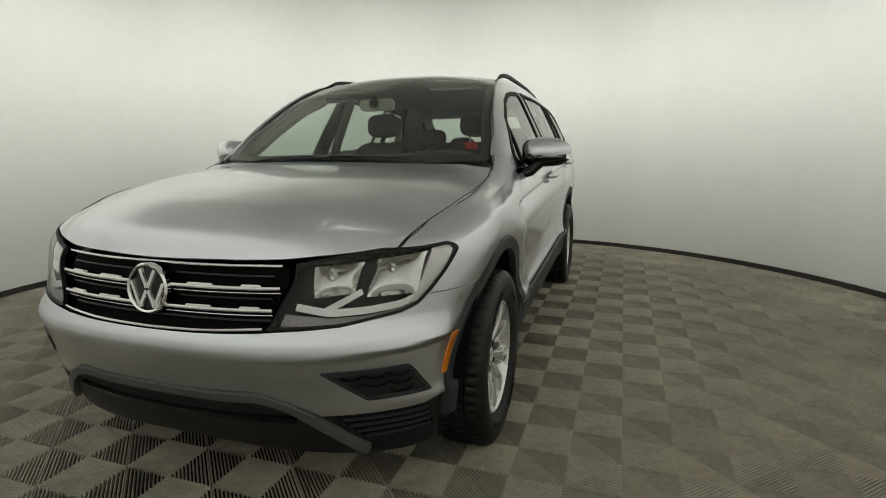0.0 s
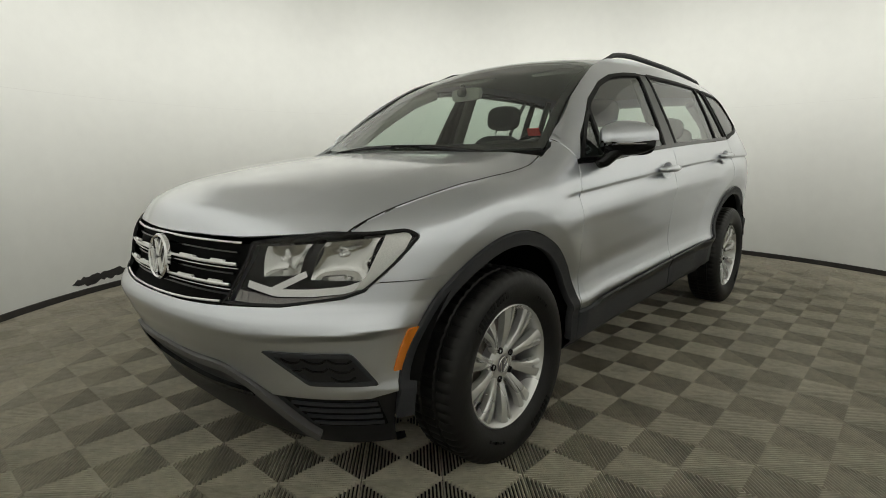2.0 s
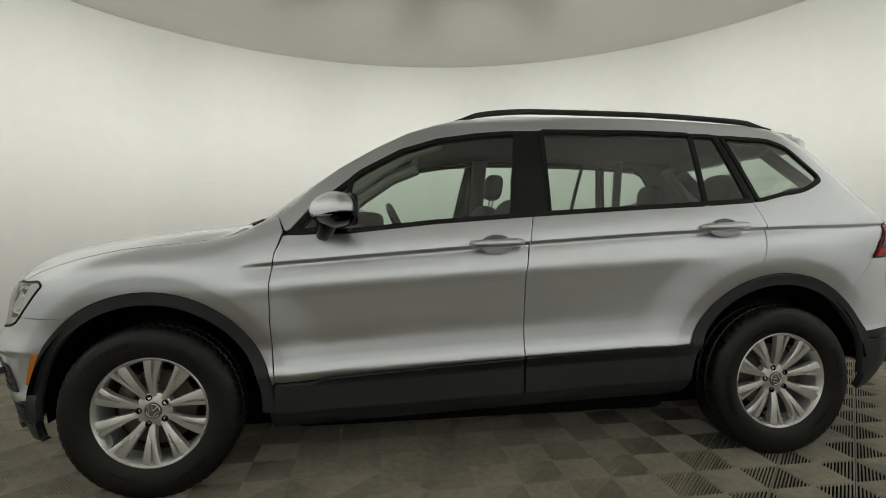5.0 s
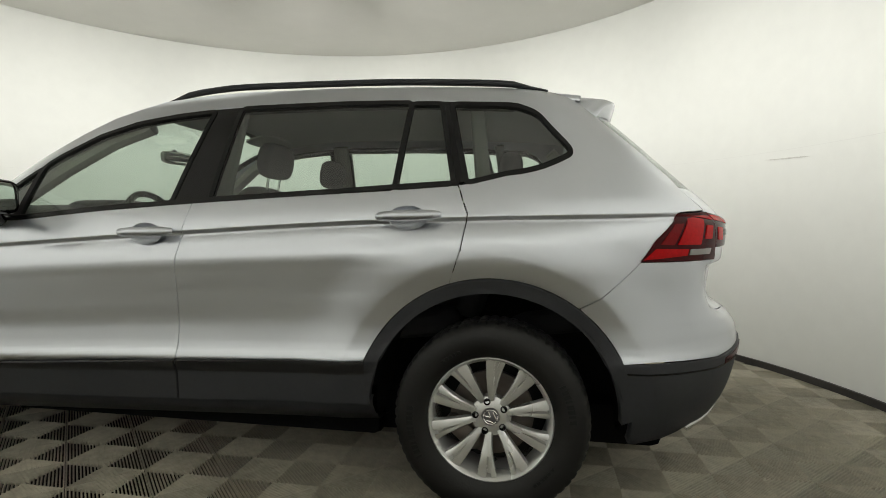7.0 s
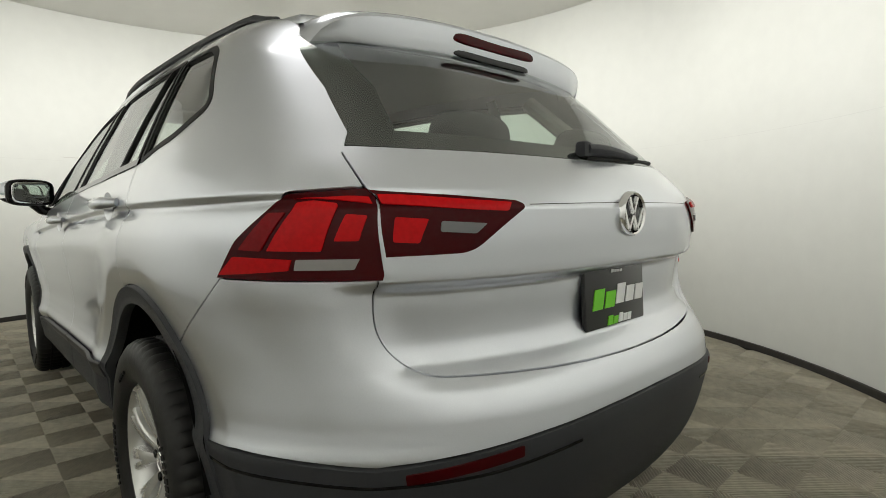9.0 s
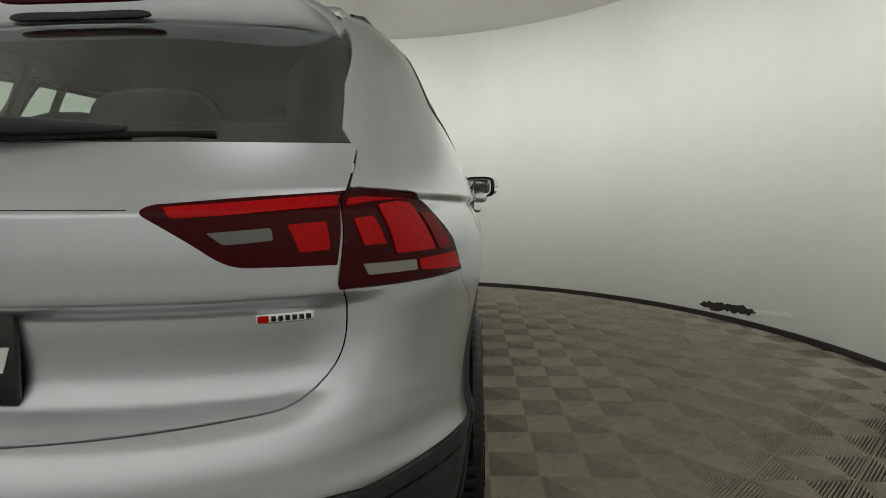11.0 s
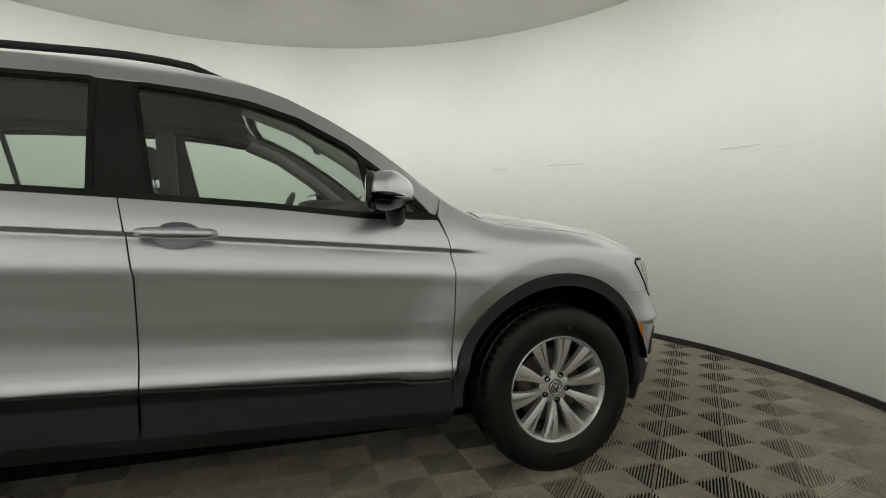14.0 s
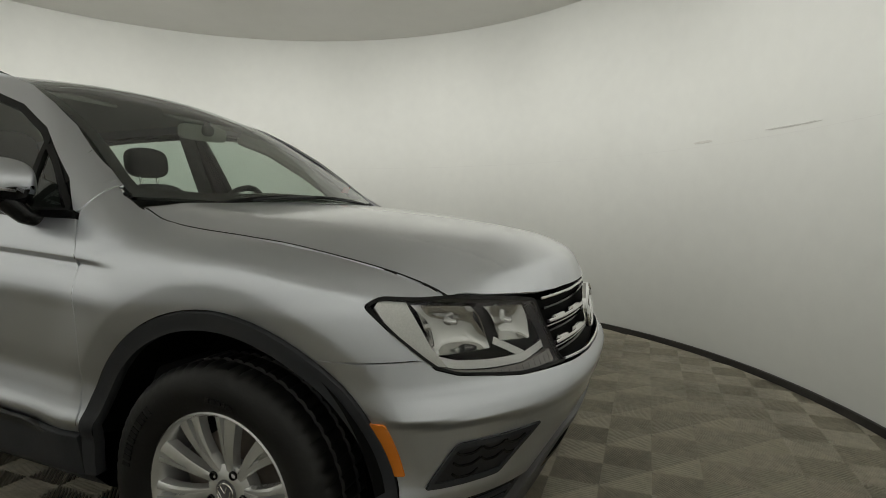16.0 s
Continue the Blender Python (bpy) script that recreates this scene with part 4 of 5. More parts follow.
def roundel(parent, at, tilt_deg, r, facing):
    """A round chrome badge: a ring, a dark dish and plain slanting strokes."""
    badge = new("emblem")
    badge.parent = parent
    badge.matrix_world = Matrix.Translation(at) @ Matrix.Rotation(0 if facing < 0 else math.pi, 4, "Z") @ Matrix.Rotation(radians(tilt_deg), 4, "Y")
    bm = lathe([(r * 0.84, 0.0), (r * 0.86, -0.010), (r * 0.93, -0.014), (r, -0.008), (r * 1.01, 0.004)], 48, "X")
    part("ring", bm, CHROME, badge)
    bm = lathe([(0.0005, -0.004), (r * 0.6, -0.003), (r * 0.86, 0.001)], 40, "X")
    part("dish", bm, GLOSS, badge)
    for y0, z0, y1, z1 in ((-0.36, 0.74, -0.03, 0.02), (0.36, 0.74, 0.03, 0.02), (-0.80, 0.25, -0.36, -0.74), (0.80, 0.25, 0.36, -0.74), (-0.36, -0.74, -0.04, -0.08), (0.36, -0.74, 0.04, -0.08)):
        a, b = Vector((0, y0 * r, z0 * r)), Vector((0, y1 * r, z1 * r))
        d = (b - a).normalized()
        w = Vector((1, 0, 0)).cross(d) * r * 0.095
        bm = bmesh.new()
        lo = [bm.verts.new(q + Vector((-0.002, 0, 0))) for q in (a + w, a - w, b - w, b + w)]
        hi = [bm.verts.new(q * 0.99 + Vector((-0.010, 0, 0))) for q in (a + w * 0.7, a - w * 0.7, b - w * 0.7, b + w * 0.7)]
        bm.faces.new(hi)
        for k in range(4):
            bm.faces.new((lo[k], lo[(k + 1) % 4], hi[(k + 1) % 4], hi[k]))
        bmesh.ops.recalc_face_normals(bm, faces=bm.faces)
        part("stroke", bm, CHROME, badge, smooth=False)
    return badge


roundel(car, (-2.206, 0, 0.758), 6, 0.078, -1)

# headlights
HL = [(0.40, 0.660), (0.455, 0.84, 0.015), (0.56, 0.857), (0.70, 0.874), (0.79, 0.886, 0.02), (0.838, 0.862, 0.02), (0.822, 0.77), (0.785, 0.705, 0.03), (0.70, 0.672), (0.59, 0.662)]
hl_loop = outline(on_end(HL[:4], False) + on_side([(-1.900, 0.875), (-1.824, 0.883, 0.02), (-1.800, 0.864, 0.015), (-1.869, 0.79), (-1.921, 0.737), (-1.948, 0.711), (-1.99, 0.692)]) + on_end([(0.59, 0.667)], False))
lights = [under("headlight", "clear-lens headlight with twin reflectors and a chrome running-light strip") for _ in range(2)]
for k, o in enumerate(lights):
    o.location = (0, 0, 0)
for g in panel("lens", hl_loop, LENS, lights, lift=0.002, thick=0.004, gap=0.004):
    g.visible_shadow = False
panel("housing", hl_loop, LAMP_BLACK, lights, lift=-0.055, thick=-0.05, gap=0.004)
ribbon("lens_edge", grow(hl_loop, -0.002), 0.007, RUBBER, lights, lift=0.003, thick=0.012)


def bowl(name, corners, parent, flip, deep=0.034):
    """A lamp pocket: a dished mirror with steep side walls; corners run from inner foot round to inner top."""
    (a, b, c, d) = [np.array(q, float) for q in corners]
    n, verts, faces = 14, [], []
    for k in range(n + 1):
        for i in range(n + 1):
            t, v = k / n, i / n
            q = on_end([tuple((a + (b - a) * t) * (1 - v) + (d + (c - d) * t) * v)], False)[0]
            dish = (1 - abs(2 * t - 1) ** 5) * (1 - abs(2 * v - 1) ** 4) * (0.65 + 0.35 * (1 - (2 * t - 1) ** 2) * (1 - (2 * v - 1) ** 2))
            pos, _ = place(skin, np.array([q[:2]]), -0.012 - deep * dish)
            verts.append((pos[0][0], pos[0][1] * flip, pos[0][2]))
    for k in range(n):
        for i in range(n):
            f = (k * (n + 1) + i, (k + 1) * (n + 1) + i, (k + 1) * (n + 1) + i + 1, k * (n + 1) + i + 1)
            faces.append(f if flip > 0 else f[::-1])
    ob = new(name, mesh_of(name, verts, faces, REFLECTOR, True))
    ob.data.set_sharp_from_angle(angle=radians(40))
    ob.parent = parent
    return ob


for s, host in zip((1, -1), lights):
    bowl("inner_reflector", [(0.518, 0.746), (0.622, 0.756), (0.636, 0.849), (0.508, 0.837)], host, s)
    bowl("outer_reflector", [(0.652, 0.742), (0.774, 0.740), (0.788, 0.867), (0.668, 0.854)], host, s)
    for yy, zz in ((0.56, 0.795), (0.715, 0.81)):
        q = on_end([(yy, zz)], False)[0]
        pos, nrm = place(skin, np.array([q[:2]]), -0.03)
        bulb = lathe([(0.001, -0.006), (0.008, -0.004), (0.010, 0.015), (0.007, 0.03)], 16, "X")
        bmesh.ops.translate(bulb, vec=(pos[0][0], s * pos[0][1], zz), verts=bulb.verts)
        part("bulb", bulb, CHROME, host)
strip = on_end([(0.47, 0.722), (0.56, 0.702), (0.66, 0.705), (0.735, 0.714), (0.765, 0.728)], False)
ribbon("running_strip", path(strip, 0.01), 0.021, CHROME, lights, lift=-0.009, thick=0.03, closed=False)
ribbon("running_strip", path(on_end([(0.545, 0.706), (0.61, 0.742), (0.640, 0.760)], False), 0.01), 0.019, CHROME, lights, lift=-0.012, thick=0.03, closed=False)
ribbon("brow_strip", path(on_end([(0.468, 0.840), (0.60, 0.857), (0.70, 0.869), (0.785, 0.880)], False), 0.01), 0.008, CHROME, lights, lift=-0.008, thick=0.02, closed=False)
panel("outer_bezel", outline(on_end([(0.793, 0.873), (0.832, 0.879), (0.845, 0.862), (0.829, 0.782), (0.792, 0.717), (0.752, 0.712), (0.776, 0.762)], False)), RIBBED, lights, lift=-0.006, thick=0.03)
panel("divider", outline(on_end([(0.638, 0.849), (0.666, 0.852), (0.650, 0.746), (0.625, 0.756)], False)), LAMP_BLACK, lights, lift=-0.014, thick=0.03)
panel("turn_lamp", outline(on_end([(0.430, 0.671), (0.440, 0.703), (0.56, 0.688), (0.66, 0.691), (0.735, 0.702), (0.765, 0.716), (0.735, 0.690), (0.66, 0.674), (0.56, 0.669)], False), 0.003), CLEAR_WHITE, lights, lift=-0.008, thick=0.02)
for k in range(13):
    y0 = 0.452 + 0.0225 * k
    zz = float(np.interp(y0, (0.43, 0.56, 0.66, 0.735), (0.673, 0.671, 0.676, 0.691)))
    zt = float(np.interp(y0, (0.44, 0.56, 0.66, 0.735), (0.701, 0.686, 0.689, 0.700)))
    panel("lens_rib", outline(on_end([(y0, zz), (y0, zt), (y0 + 0.0035, zt), (y0 + 0.0035, zz)], False), 0.001), LAMP_GREY, lights, lift=-0.0065, thick=0.006)

# tail: gate, glass, lamps, bumper
tailgate = panel("tailgate", outline([(2.65, 1.097)] + on_end([(0.3, 1.176), (0.55, 1.178), (0.676, 1.182), (0.676, 1.096), (0.672, 0.925), (0.668, 0.80, 0.06), (0.60, 0.722, 0.06), (0.40, 0.712), (0.2, 0.704)], True) + [(2.65, 0.622)]),
                 PAINT, car, sides="whole", label="silver tailgate with a recessed plate bay")[0]
glass_loop = outline([(2.65, 1.101)] + on_end([(0.3, 1.180), (0.55, 1.182), (0.672, 1.187)], True) + on_side([(2.035, 1.222), (1.918, 1.33), (1.735, 1.495)]) + on_end([(0.5, 1.52), (0.25, 1.53)], True) + [(2.65, 1.453)])
rw = panel("rear_glass", glass_loop, TINTED, tailgate, lift=-0.003, thick=0.005, sides="whole")[0]
rw.visible_shadow = False
ribbon("glass_border", path(on_end([(0.30, 1.192), (0.55, 1.196), (0.66, 1.202)], True)), 0.056, GLOSS, rw, lift=-0.005, thick=0.004, closed=False)
panel("glass_border", outline(on_end([(0.575, 1.190), (0.670, 1.190)], True) + on_side([(2.038, 1.222), (1.920, 1.33), (1.738, 1.494)]) + on_end([(0.51, 1.496), (0.515, 1.35), (0.545, 1.235)], True)), GLOSS, rw, lift=-0.009, thick=0.003, gap=0)
ribbon("glass_border", path([(2.65, 1.112)] + on_end([(0.3, 1.191)], True)), 0.056, GLOSS, rw, lift=-0.005, thick=0.004, closed=False, sides="whole")
# hair-thin black ribbon draws the shading line under the gate's crease
ribbon("gate_crease_shade", path([(2.65, 0.985)] + on_end([(0.2, 1.062), (0.37, 1.060)], True)), 0.0013, RUBBER, tailgate, lift=0.0006, thick=0.004, closed=False, sides="whole")

TL_OUT = on_side([(1.902, 0.917), (1.955, 0.992), (2.032, 1.084, 0.03)]) + on_end([(0.676, 1.092), (0.664, 0.93), (0.666, 0.918)], True)
TL_IN = on_end([(0.6735, 1.090), (0.402, 1.066, 0.015), (0.386, 1.055, 0.015), (0.51, 0.966, 0.03), (0.6635, 0.962)], True)
outer = panel("tail_light", outline(TL_OUT), RED_DARK, quarter, lift=0.006, thick=0.02, gap=0.001, label="dark red wraparound tail light")
inner = panel("gate_light", outline(TL_IN), RED_DARK, tailgate, lift=0.006, thick=0.02, gap=0.001)
panel("light_bar", outline(on_end([(0.675, 1.072), (0.713, 1.077), (0.760, 1.079), (0.772, 1.072), (0.718, 1.066), (0.676, 1.058)], True), 0.003), RED, outer, lift=0.009, thick=0.004)
panel("light_bar", outline(on_end([(0.686, 1.041), (0.716, 1.044), (0.737, 0.993), (0.702, 0.993)], True), 0.005), RED, outer, lift=0.010, thick=0.004)
panel("light_bar", outline(on_end([(0.722, 1.060), (0.750, 1.066), (0.772, 1.062), (0.817, 0.974), (0.752, 0.974)], True), 0.005), RED, outer, lift=0.010, thick=0.004)
panel("light_bar", outline(on_end([(0.788, 1.047), (0.808, 1.046), (0.847, 0.975), (0.823, 0.973)], True), 0.005), RED_MID, outer, lift=0.009, thick=0.004)
panel("light_bar", outline(on_end([(0.788, 0.960), (0.852, 0.963), (0.866, 0.923), (0.792, 0.937)], True), 0.004), RED, outer, lift=0.009, thick=0.004)
panel("reverse_lamp", outline(on_end([(0.700, 0.962), (0.784, 0.960), (0.786, 0.938), (0.708, 0.940)], True), 0.004), CLEAR_WHITE, outer, lift=0.009, thick=0.004)
panel("light_bar", outline(on_end([(0.664, 1.080), (0.42, 1.060), (0.435, 1.046), (0.664, 1.058)], True), 0.004), RED, inner, lift=0.009, thick=0.004)
panel("light_bar", outline(on_end([(0.648, 1.038), (0.592, 1.034), (0.610, 0.987), (0.654, 0.990)], True), 0.006), RED, inner, lift=0.009, thick=0.004)
panel("reverse_lamp", outline(on_end([(0.572, 1.030), (0.480, 1.024), (0.505, 1.003), (0.575, 1.008)], True), 0.006), LAMP_GREY, inner, lift=0.009, thick=0.004)

rear_bumper = panel("rear_bumper", outline([(2.65, 0.620)] + on_end([(0.2, 0.702), (0.40, 0.710), (0.601, 0.720, 0.06), (0.670, 0.80, 0.06), (0.674, 0.917)], True)
                    + on_side([(1.905, 0.914), (1.85, 0.860), (1.77, 0.788), (1.705, 0.752)] + arc(AXLE, 0.505, 52, 25, 10) + [(1.95, 0.572)]) + on_end([(0.70, 0.565), (0.4, 0.60), (0.2, 0.61)], True) + [(2.65, 0.534)]),
                    PAINT, car, sides="whole")[0]
panel("rear_cladding", outline([(2.65, 0.53)] + on_end([(0.2, 0.606), (0.4, 0.596), (0.70, 0.561)], True) + on_side([(1.95, 0.568), (1.845, 0.565)] + arc(AXLE, 0.49, 24, -10, 8) + [(1.90, 0.262), (2.0, 0.268)]) + on_end([(0.68, 0.31), (0.4, 0.30)], True) + [(2.65, 0.22)]),
      CLAD, rear_bumper, lift=0.006, thick=0.03, sides="whole")
ribbon("cladding_groove", path(on_side([(1.86, 0.532), (1.98, 0.53)]) + on_end([(0.70, 0.525), (0.5, 0.54), (0.3, 0.56)], True)), 0.006, GLOSS, rear_bumper, lift=0.0075, thick=0.004, closed=False)
panel("rear_reflector", outline(on_end([(0.66, 0.555), (0.45, 0.585), (0.45, 0.562), (0.655, 0.532)], True), 0.006), RED_DARK, rear_bumper, lift=0.009, thick=0.006)
panel("exhaust_trim", outline(on_end([(0.70, 0.30), (0.45, 0.335), (0.43, 0.30), (0.66, 0.275)], True), 0.01), CHROME, rear_bumper, lift=0.012, thick=0.03, gap=0)

roundel(tailgate, (2.335, 0, 1.035), 0, 0.056, 1)


# plate with a dealer insert: coloured plain bars in place of the marks
plate = new("plate_frame")
plate.parent = tailgate
plate.matrix_world = Matrix.Translation((2.286, 0.012, 0.822)) @ Matrix.Rotation(radians(-3), 4, "Y") @ Matrix.Diagonal((1, 0.935, 0.92, 1))
part("board", block((0.016, 0.312, 0.170), bevel=0.006), PLATE_BLACK, plate)
part("frame", block((0.012, 0.30, 0.012), (0.006, 0, 0.088), 0.003), PLATE_BLACK, plate)
# each mark is a plain slanting bar
for mat, y0, y1, z0, high, count in ((PLATE_GREEN, -0.125, -0.008, -0.003, 0.056, 2), (PLATE_WHITE, -0.006, 0.146, 0.003, 0.056, 3), (PLATE_WHITE, -0.03, 0.03, 0.070, 0.009, 4),
                                     (PLATE_GREEN, -0.054, 0.002, -0.067, 0.026, 2), (PLATE_WHITE, 0.004, 0.074, -0.066, 0.026, 3)):
    wide = (y1 - y0) / count
    for k in range(count):
        bar = block((0.003, wide * 0.86, high * (1 if k == 0 else 0.82)), (0.0095, 0, 0), 0.001, 1)
        for v in bar.verts:
            v.co.y += 0.28 * v.co.z + y0 + wide * (k + 0.5)
            v.co.z += z0 - (0 if k == 0 else 0.09 * high)
        part("print_bar", bar, mat, plate)
badge_p = on_end([(0.572, 0.872)], True)[0]
bp, bn = place(skin, np.array([badge_p[:2]]), 0.003)
badge = new("trim_badge")
badge.parent = tailgate
badge.matrix_world = Matrix.Translation(Vector(bp[0])) @ Matrix.Rotation(math.atan2(bn[0][1], bn[0][0]), 4, "Z")
part("base", block((0.006, 0.098, 0.017), bevel=0.002), CHROME, badge)
part("mark", block((0.004, 0.018, 0.012), (0.003, -0.037, 0), 0.001), RED, badge)
for k in range(6):
    part("mark", block((0.003, 0.008, 0.009), (0.0035, -0.02 + 0.0118 * k, 0), 0.001), GLOSS, badge)


# spoiler with its high brake lamp
def spoiler():
    bm = bmesh.new()
    rings = []
    for y in np.linspace(-0.584, 0.584, 49):
        w = abs(y) / 0.584
        end = 1.892 - 0.032 * w ** 2 - 0.085 * w ** 8
        zt = float(roof_skin(end, y)[2]) + 0.010 - 0.034 * w ** 8
        high = 0.090 * (1 - 0.60 * w ** 6)
        ring = [(x, float(roof_skin(x, y)[2]) + (0.004 + 0.008 * (x - 1.70) / 0.18) * (1 - w ** 6) - 0.004 * w ** 6) for x in np.linspace(1.70, end - 0.03, 6)]
        ring += [(end - 0.012, zt - 0.001), (end - 0.004, zt - 0.005), (end, zt - 0.013), (end - 0.003, zt - 0.3 * high), (end - 0.011, zt - 0.6 * high), (end - 0.020, zt - 0.9 * high),
                 (end - 0.024, zt - 0.97 * high), (end - 0.031, zt - high), (end - 0.09, zt - high + 0.012), (1.70, float(roof_skin(1.70, y)[2]) - 0.03)]
        rings.append([bm.verts.new((x, y, z - 0.045 * w ** 22)) for x, z in ring])
    for p, q in zip(rings, rings[1:]):
        for i in range(len(p)):
            k = (i + 1) % len(p)
            bm.faces.new((p[i], p[k], q[k], q[i]))
    for ring in (rings[0], rings[-1]):
        bm.faces.new(ring)
    bmesh.ops.recalc_face_normals(bm, faces=bm.faces)
    ob = part("spoiler", bm, PAINT, tailgate, "silver roof spoiler over the rear glass")
    part("brake_lamp", pillow((0.02, 0.365, 0.035), (1.879, 0, 1.543), 5), RED_DARK, ob, "high dark red brake lamp")
    part("lamp_recess", pillow((0.02, 0.345, 0.030), (1.866, 0, 1.506), 5), GLOSS, ob)
    return ob


spoiler()

# rear wiper
wiper = under("rear_wiper", "black rear wiper lying along the glass foot")
part("arm", tube([(2.208, -0.012, 1.206), (2.210, 0.06, 1.207), (2.204, 0.16, 1.205), (2.188, 0.30, 1.200)], [0.021, 0.022, 0.018, 0.008], 12, 0.8), CLAD, wiper)
part("blade", tube([(2.204, 0.0, 1.186), (2.200, 0.15, 1.186), (2.184, 0.30, 1.190), (2.158, 0.445, 1.193)], 0.007, 8), RUBBER, wiper)
part("cap", pillow((0.034, 0.034, 0.042), (2.204, -0.012, 1.206), 5, 8), CLAD, wiper)

# front wipers lying at the foot of the windshield
for y0, y1 in ((-0.52, 0.06), (0.02, 0.56)):
    arm = under("front_wiper", "black wiper lying at the windshield's foot")
    pts = [(-1.072 + 0.055 * abs(y) ** 1.6, y) for y in np.linspace(y0, y1, 12)]
    part("blade", tube([(x, y, float(roof_skin(x, y)[2]) + 0.012) for x, y in pts], 0.007, 8), RUBBER, arm)
    part("arm", tube([(x - 0.02 + 0.012 * k / 7, y, float(roof_skin(x - 0.02, y)[2]) + 0.022) for k, (x, y) in enumerate(pts[:8])], [0.011 - 0.0007 * k for k in range(8)], 8, 0.7), CLAD, arm)

# roof rails
for s in (1, -1):
    rail = under("roof_rail", "black roof rail")
    rail.location = (0, 0, 0)
    pts = []
    for t in np.linspace(0, 1, 26):
        x = -0.13 + 1.72 * t
        rise = 0.022 * step(0, 0.10, t) * step(1, 0.90, t)
        y = 0.585 - 0.015 * t
        pts.append((x, s * y, float(roof_skin(x, y)[2]) + 0.004 + rise))
    part("bar", tube(pts, [0.008 + 0.008 * float(step(0, 0.1, t) * step(1, 0.9, t)) for t in np.linspace(0, 1, 26)], 10, 0.85), CLAD, rail)

# door handles
for doors, x0, z0 in ((front_door, 0.035, 1.013), (rear_door, 1.10, 1.075)):
    for s, door in zip((1, -1), doors):
        y0 = float(skin(x0, z0 - tilt(x0))[1])
        handle = new("handle")
        handle.parent = door
        pts = [(x0 - 0.115, y0 + 0.006, z0 - 0.003), (x0 - 0.10, y0 + 0.026, z0 - 0.002), (x0 - 0.05, y0 + 0.036, z0), (x0 + 0.04, y0 + 0.036, z0 + 0.002), (x0 + 0.09, y0 + 0.028, z0 + 0.003), (x0 + 0.112, y0 + 0.006, z0 + 0.004)]
        part("grip", tube([(x, s * y, z) for x, y, z in pts], [0.012, 0.016, 0.018, 0.019, 0.017, 0.012], 12, 1.0), PAINT, handle)
        cup = lathe([(0.058, 0.006), (0.053, 0.004), (0.036, -0.002), (0.001, -0.004)], 28, "Y")
        bmesh.ops.scale(cup, vec=(1.25, 1, 0.75), verts=cup.verts)
        bmesh.ops.translate(cup, vec=(x0 - 0.005, y0 + 0.001, z0 - 0.007), verts=cup.verts)
        if s < 0:
            bmesh.ops.scale(cup, vec=(1, -1, 1), verts=cup.verts)
        bmesh.ops.recalc_face_normals(cup, faces=cup.faces)
        part("cup", cup, PAINT, handle)

# fuel flap on the right quarter
flap = outline(on_side([(1.45, 1.130, 0.035), (1.662, 1.138, 0.035), (1.645, 0.99, 0.04), (1.438, 0.988, 0.025)]), pitch=0.01)
ribbon("fuel_flap_gap", flap, 0.0014, RUBBER, quarter[0], lift=0.0006, thick=0.003, sides="one")

# mirrors
for s in (1, -1):
    mir = under("door_mirror", "silver door mirror with a black lower shell")
    mir.location = (0, 0, 0)

    def shape(c):
        if c.x < 0:
            c.x *= 1 - 0.55 * c.y
        c.z *= 1 - 0.22 * max(0, c.y)
        if c.x < 0:
            c.x *= 1.0 - 0.45 * c.z * c.z
    bm = pillow((0.135, 0.24, 0.148), (0, 0, 0), 3.0, 16, bulge=shape)
    low = bm.copy()
    for b, keep_up in ((bm, True), (low, False)):
        bmesh.ops.bisect_plane(b, geom=b.verts[:] + b.edges[:] + b.faces[:], plane_co=(0, 0, -0.022), plane_no=(0, 0.12, -1 if keep_up else 1), clear_outer=True)
    m = Matrix.Translation((-0.648, s * 0.975, 1.158)) @ Matrix.Diagonal((1, s, 1, 1)) @ Matrix.Rotation(radians(-20), 4, "Z")
    for b, mat, nm in ((bm, PAINT, "cap"), (low, GLOSS, "shell")):
        bmesh.ops.transform(b, matrix=m, verts=b.verts)
        bmesh.ops.recalc_face_normals(b, faces=b.faces)
        part(nm, b, mat, mir)
    part("glass", pillow((0.008, 0.18, 0.112), (-0.648 + 0.064, s * (0.975 - 0.026), 1.155), 5, 10, Matrix.Rotation(s * radians(-20), 4, "Z")), MIRROR, mir)
    part("rim", pillow((0.03, 0.228, 0.14), (-0.648 + 0.050, s * (0.975 - 0.023), 1.155), 4, 12, Matrix.Rotation(s * radians(-20), 4, "Z")), GLOSS, mir)
    part("stalk", tube([(-0.70, s * 0.862, 1.052), (-0.695, s * 0.895, 1.062), (-0.675, s * 0.935, 1.11)], [0.034, 0.036, 0.045], 14, 0.75), GLOSS, mir)
    part("turn_signal", pillow((0.014, 0.13, 0.007), (-0.694, s * 1.005, 1.135), 4, 8, Matrix.Rotation(s * radians(-42), 4, "Z")), CLEAR_WHITE, mir)


# wheels
def tyre_wave(r, h, k):
    return r - (0.006 if r > 0.35 and k % 4 == 0 else 0.0025 if r > 0.335 and k % 4 == 0 else 0.0)


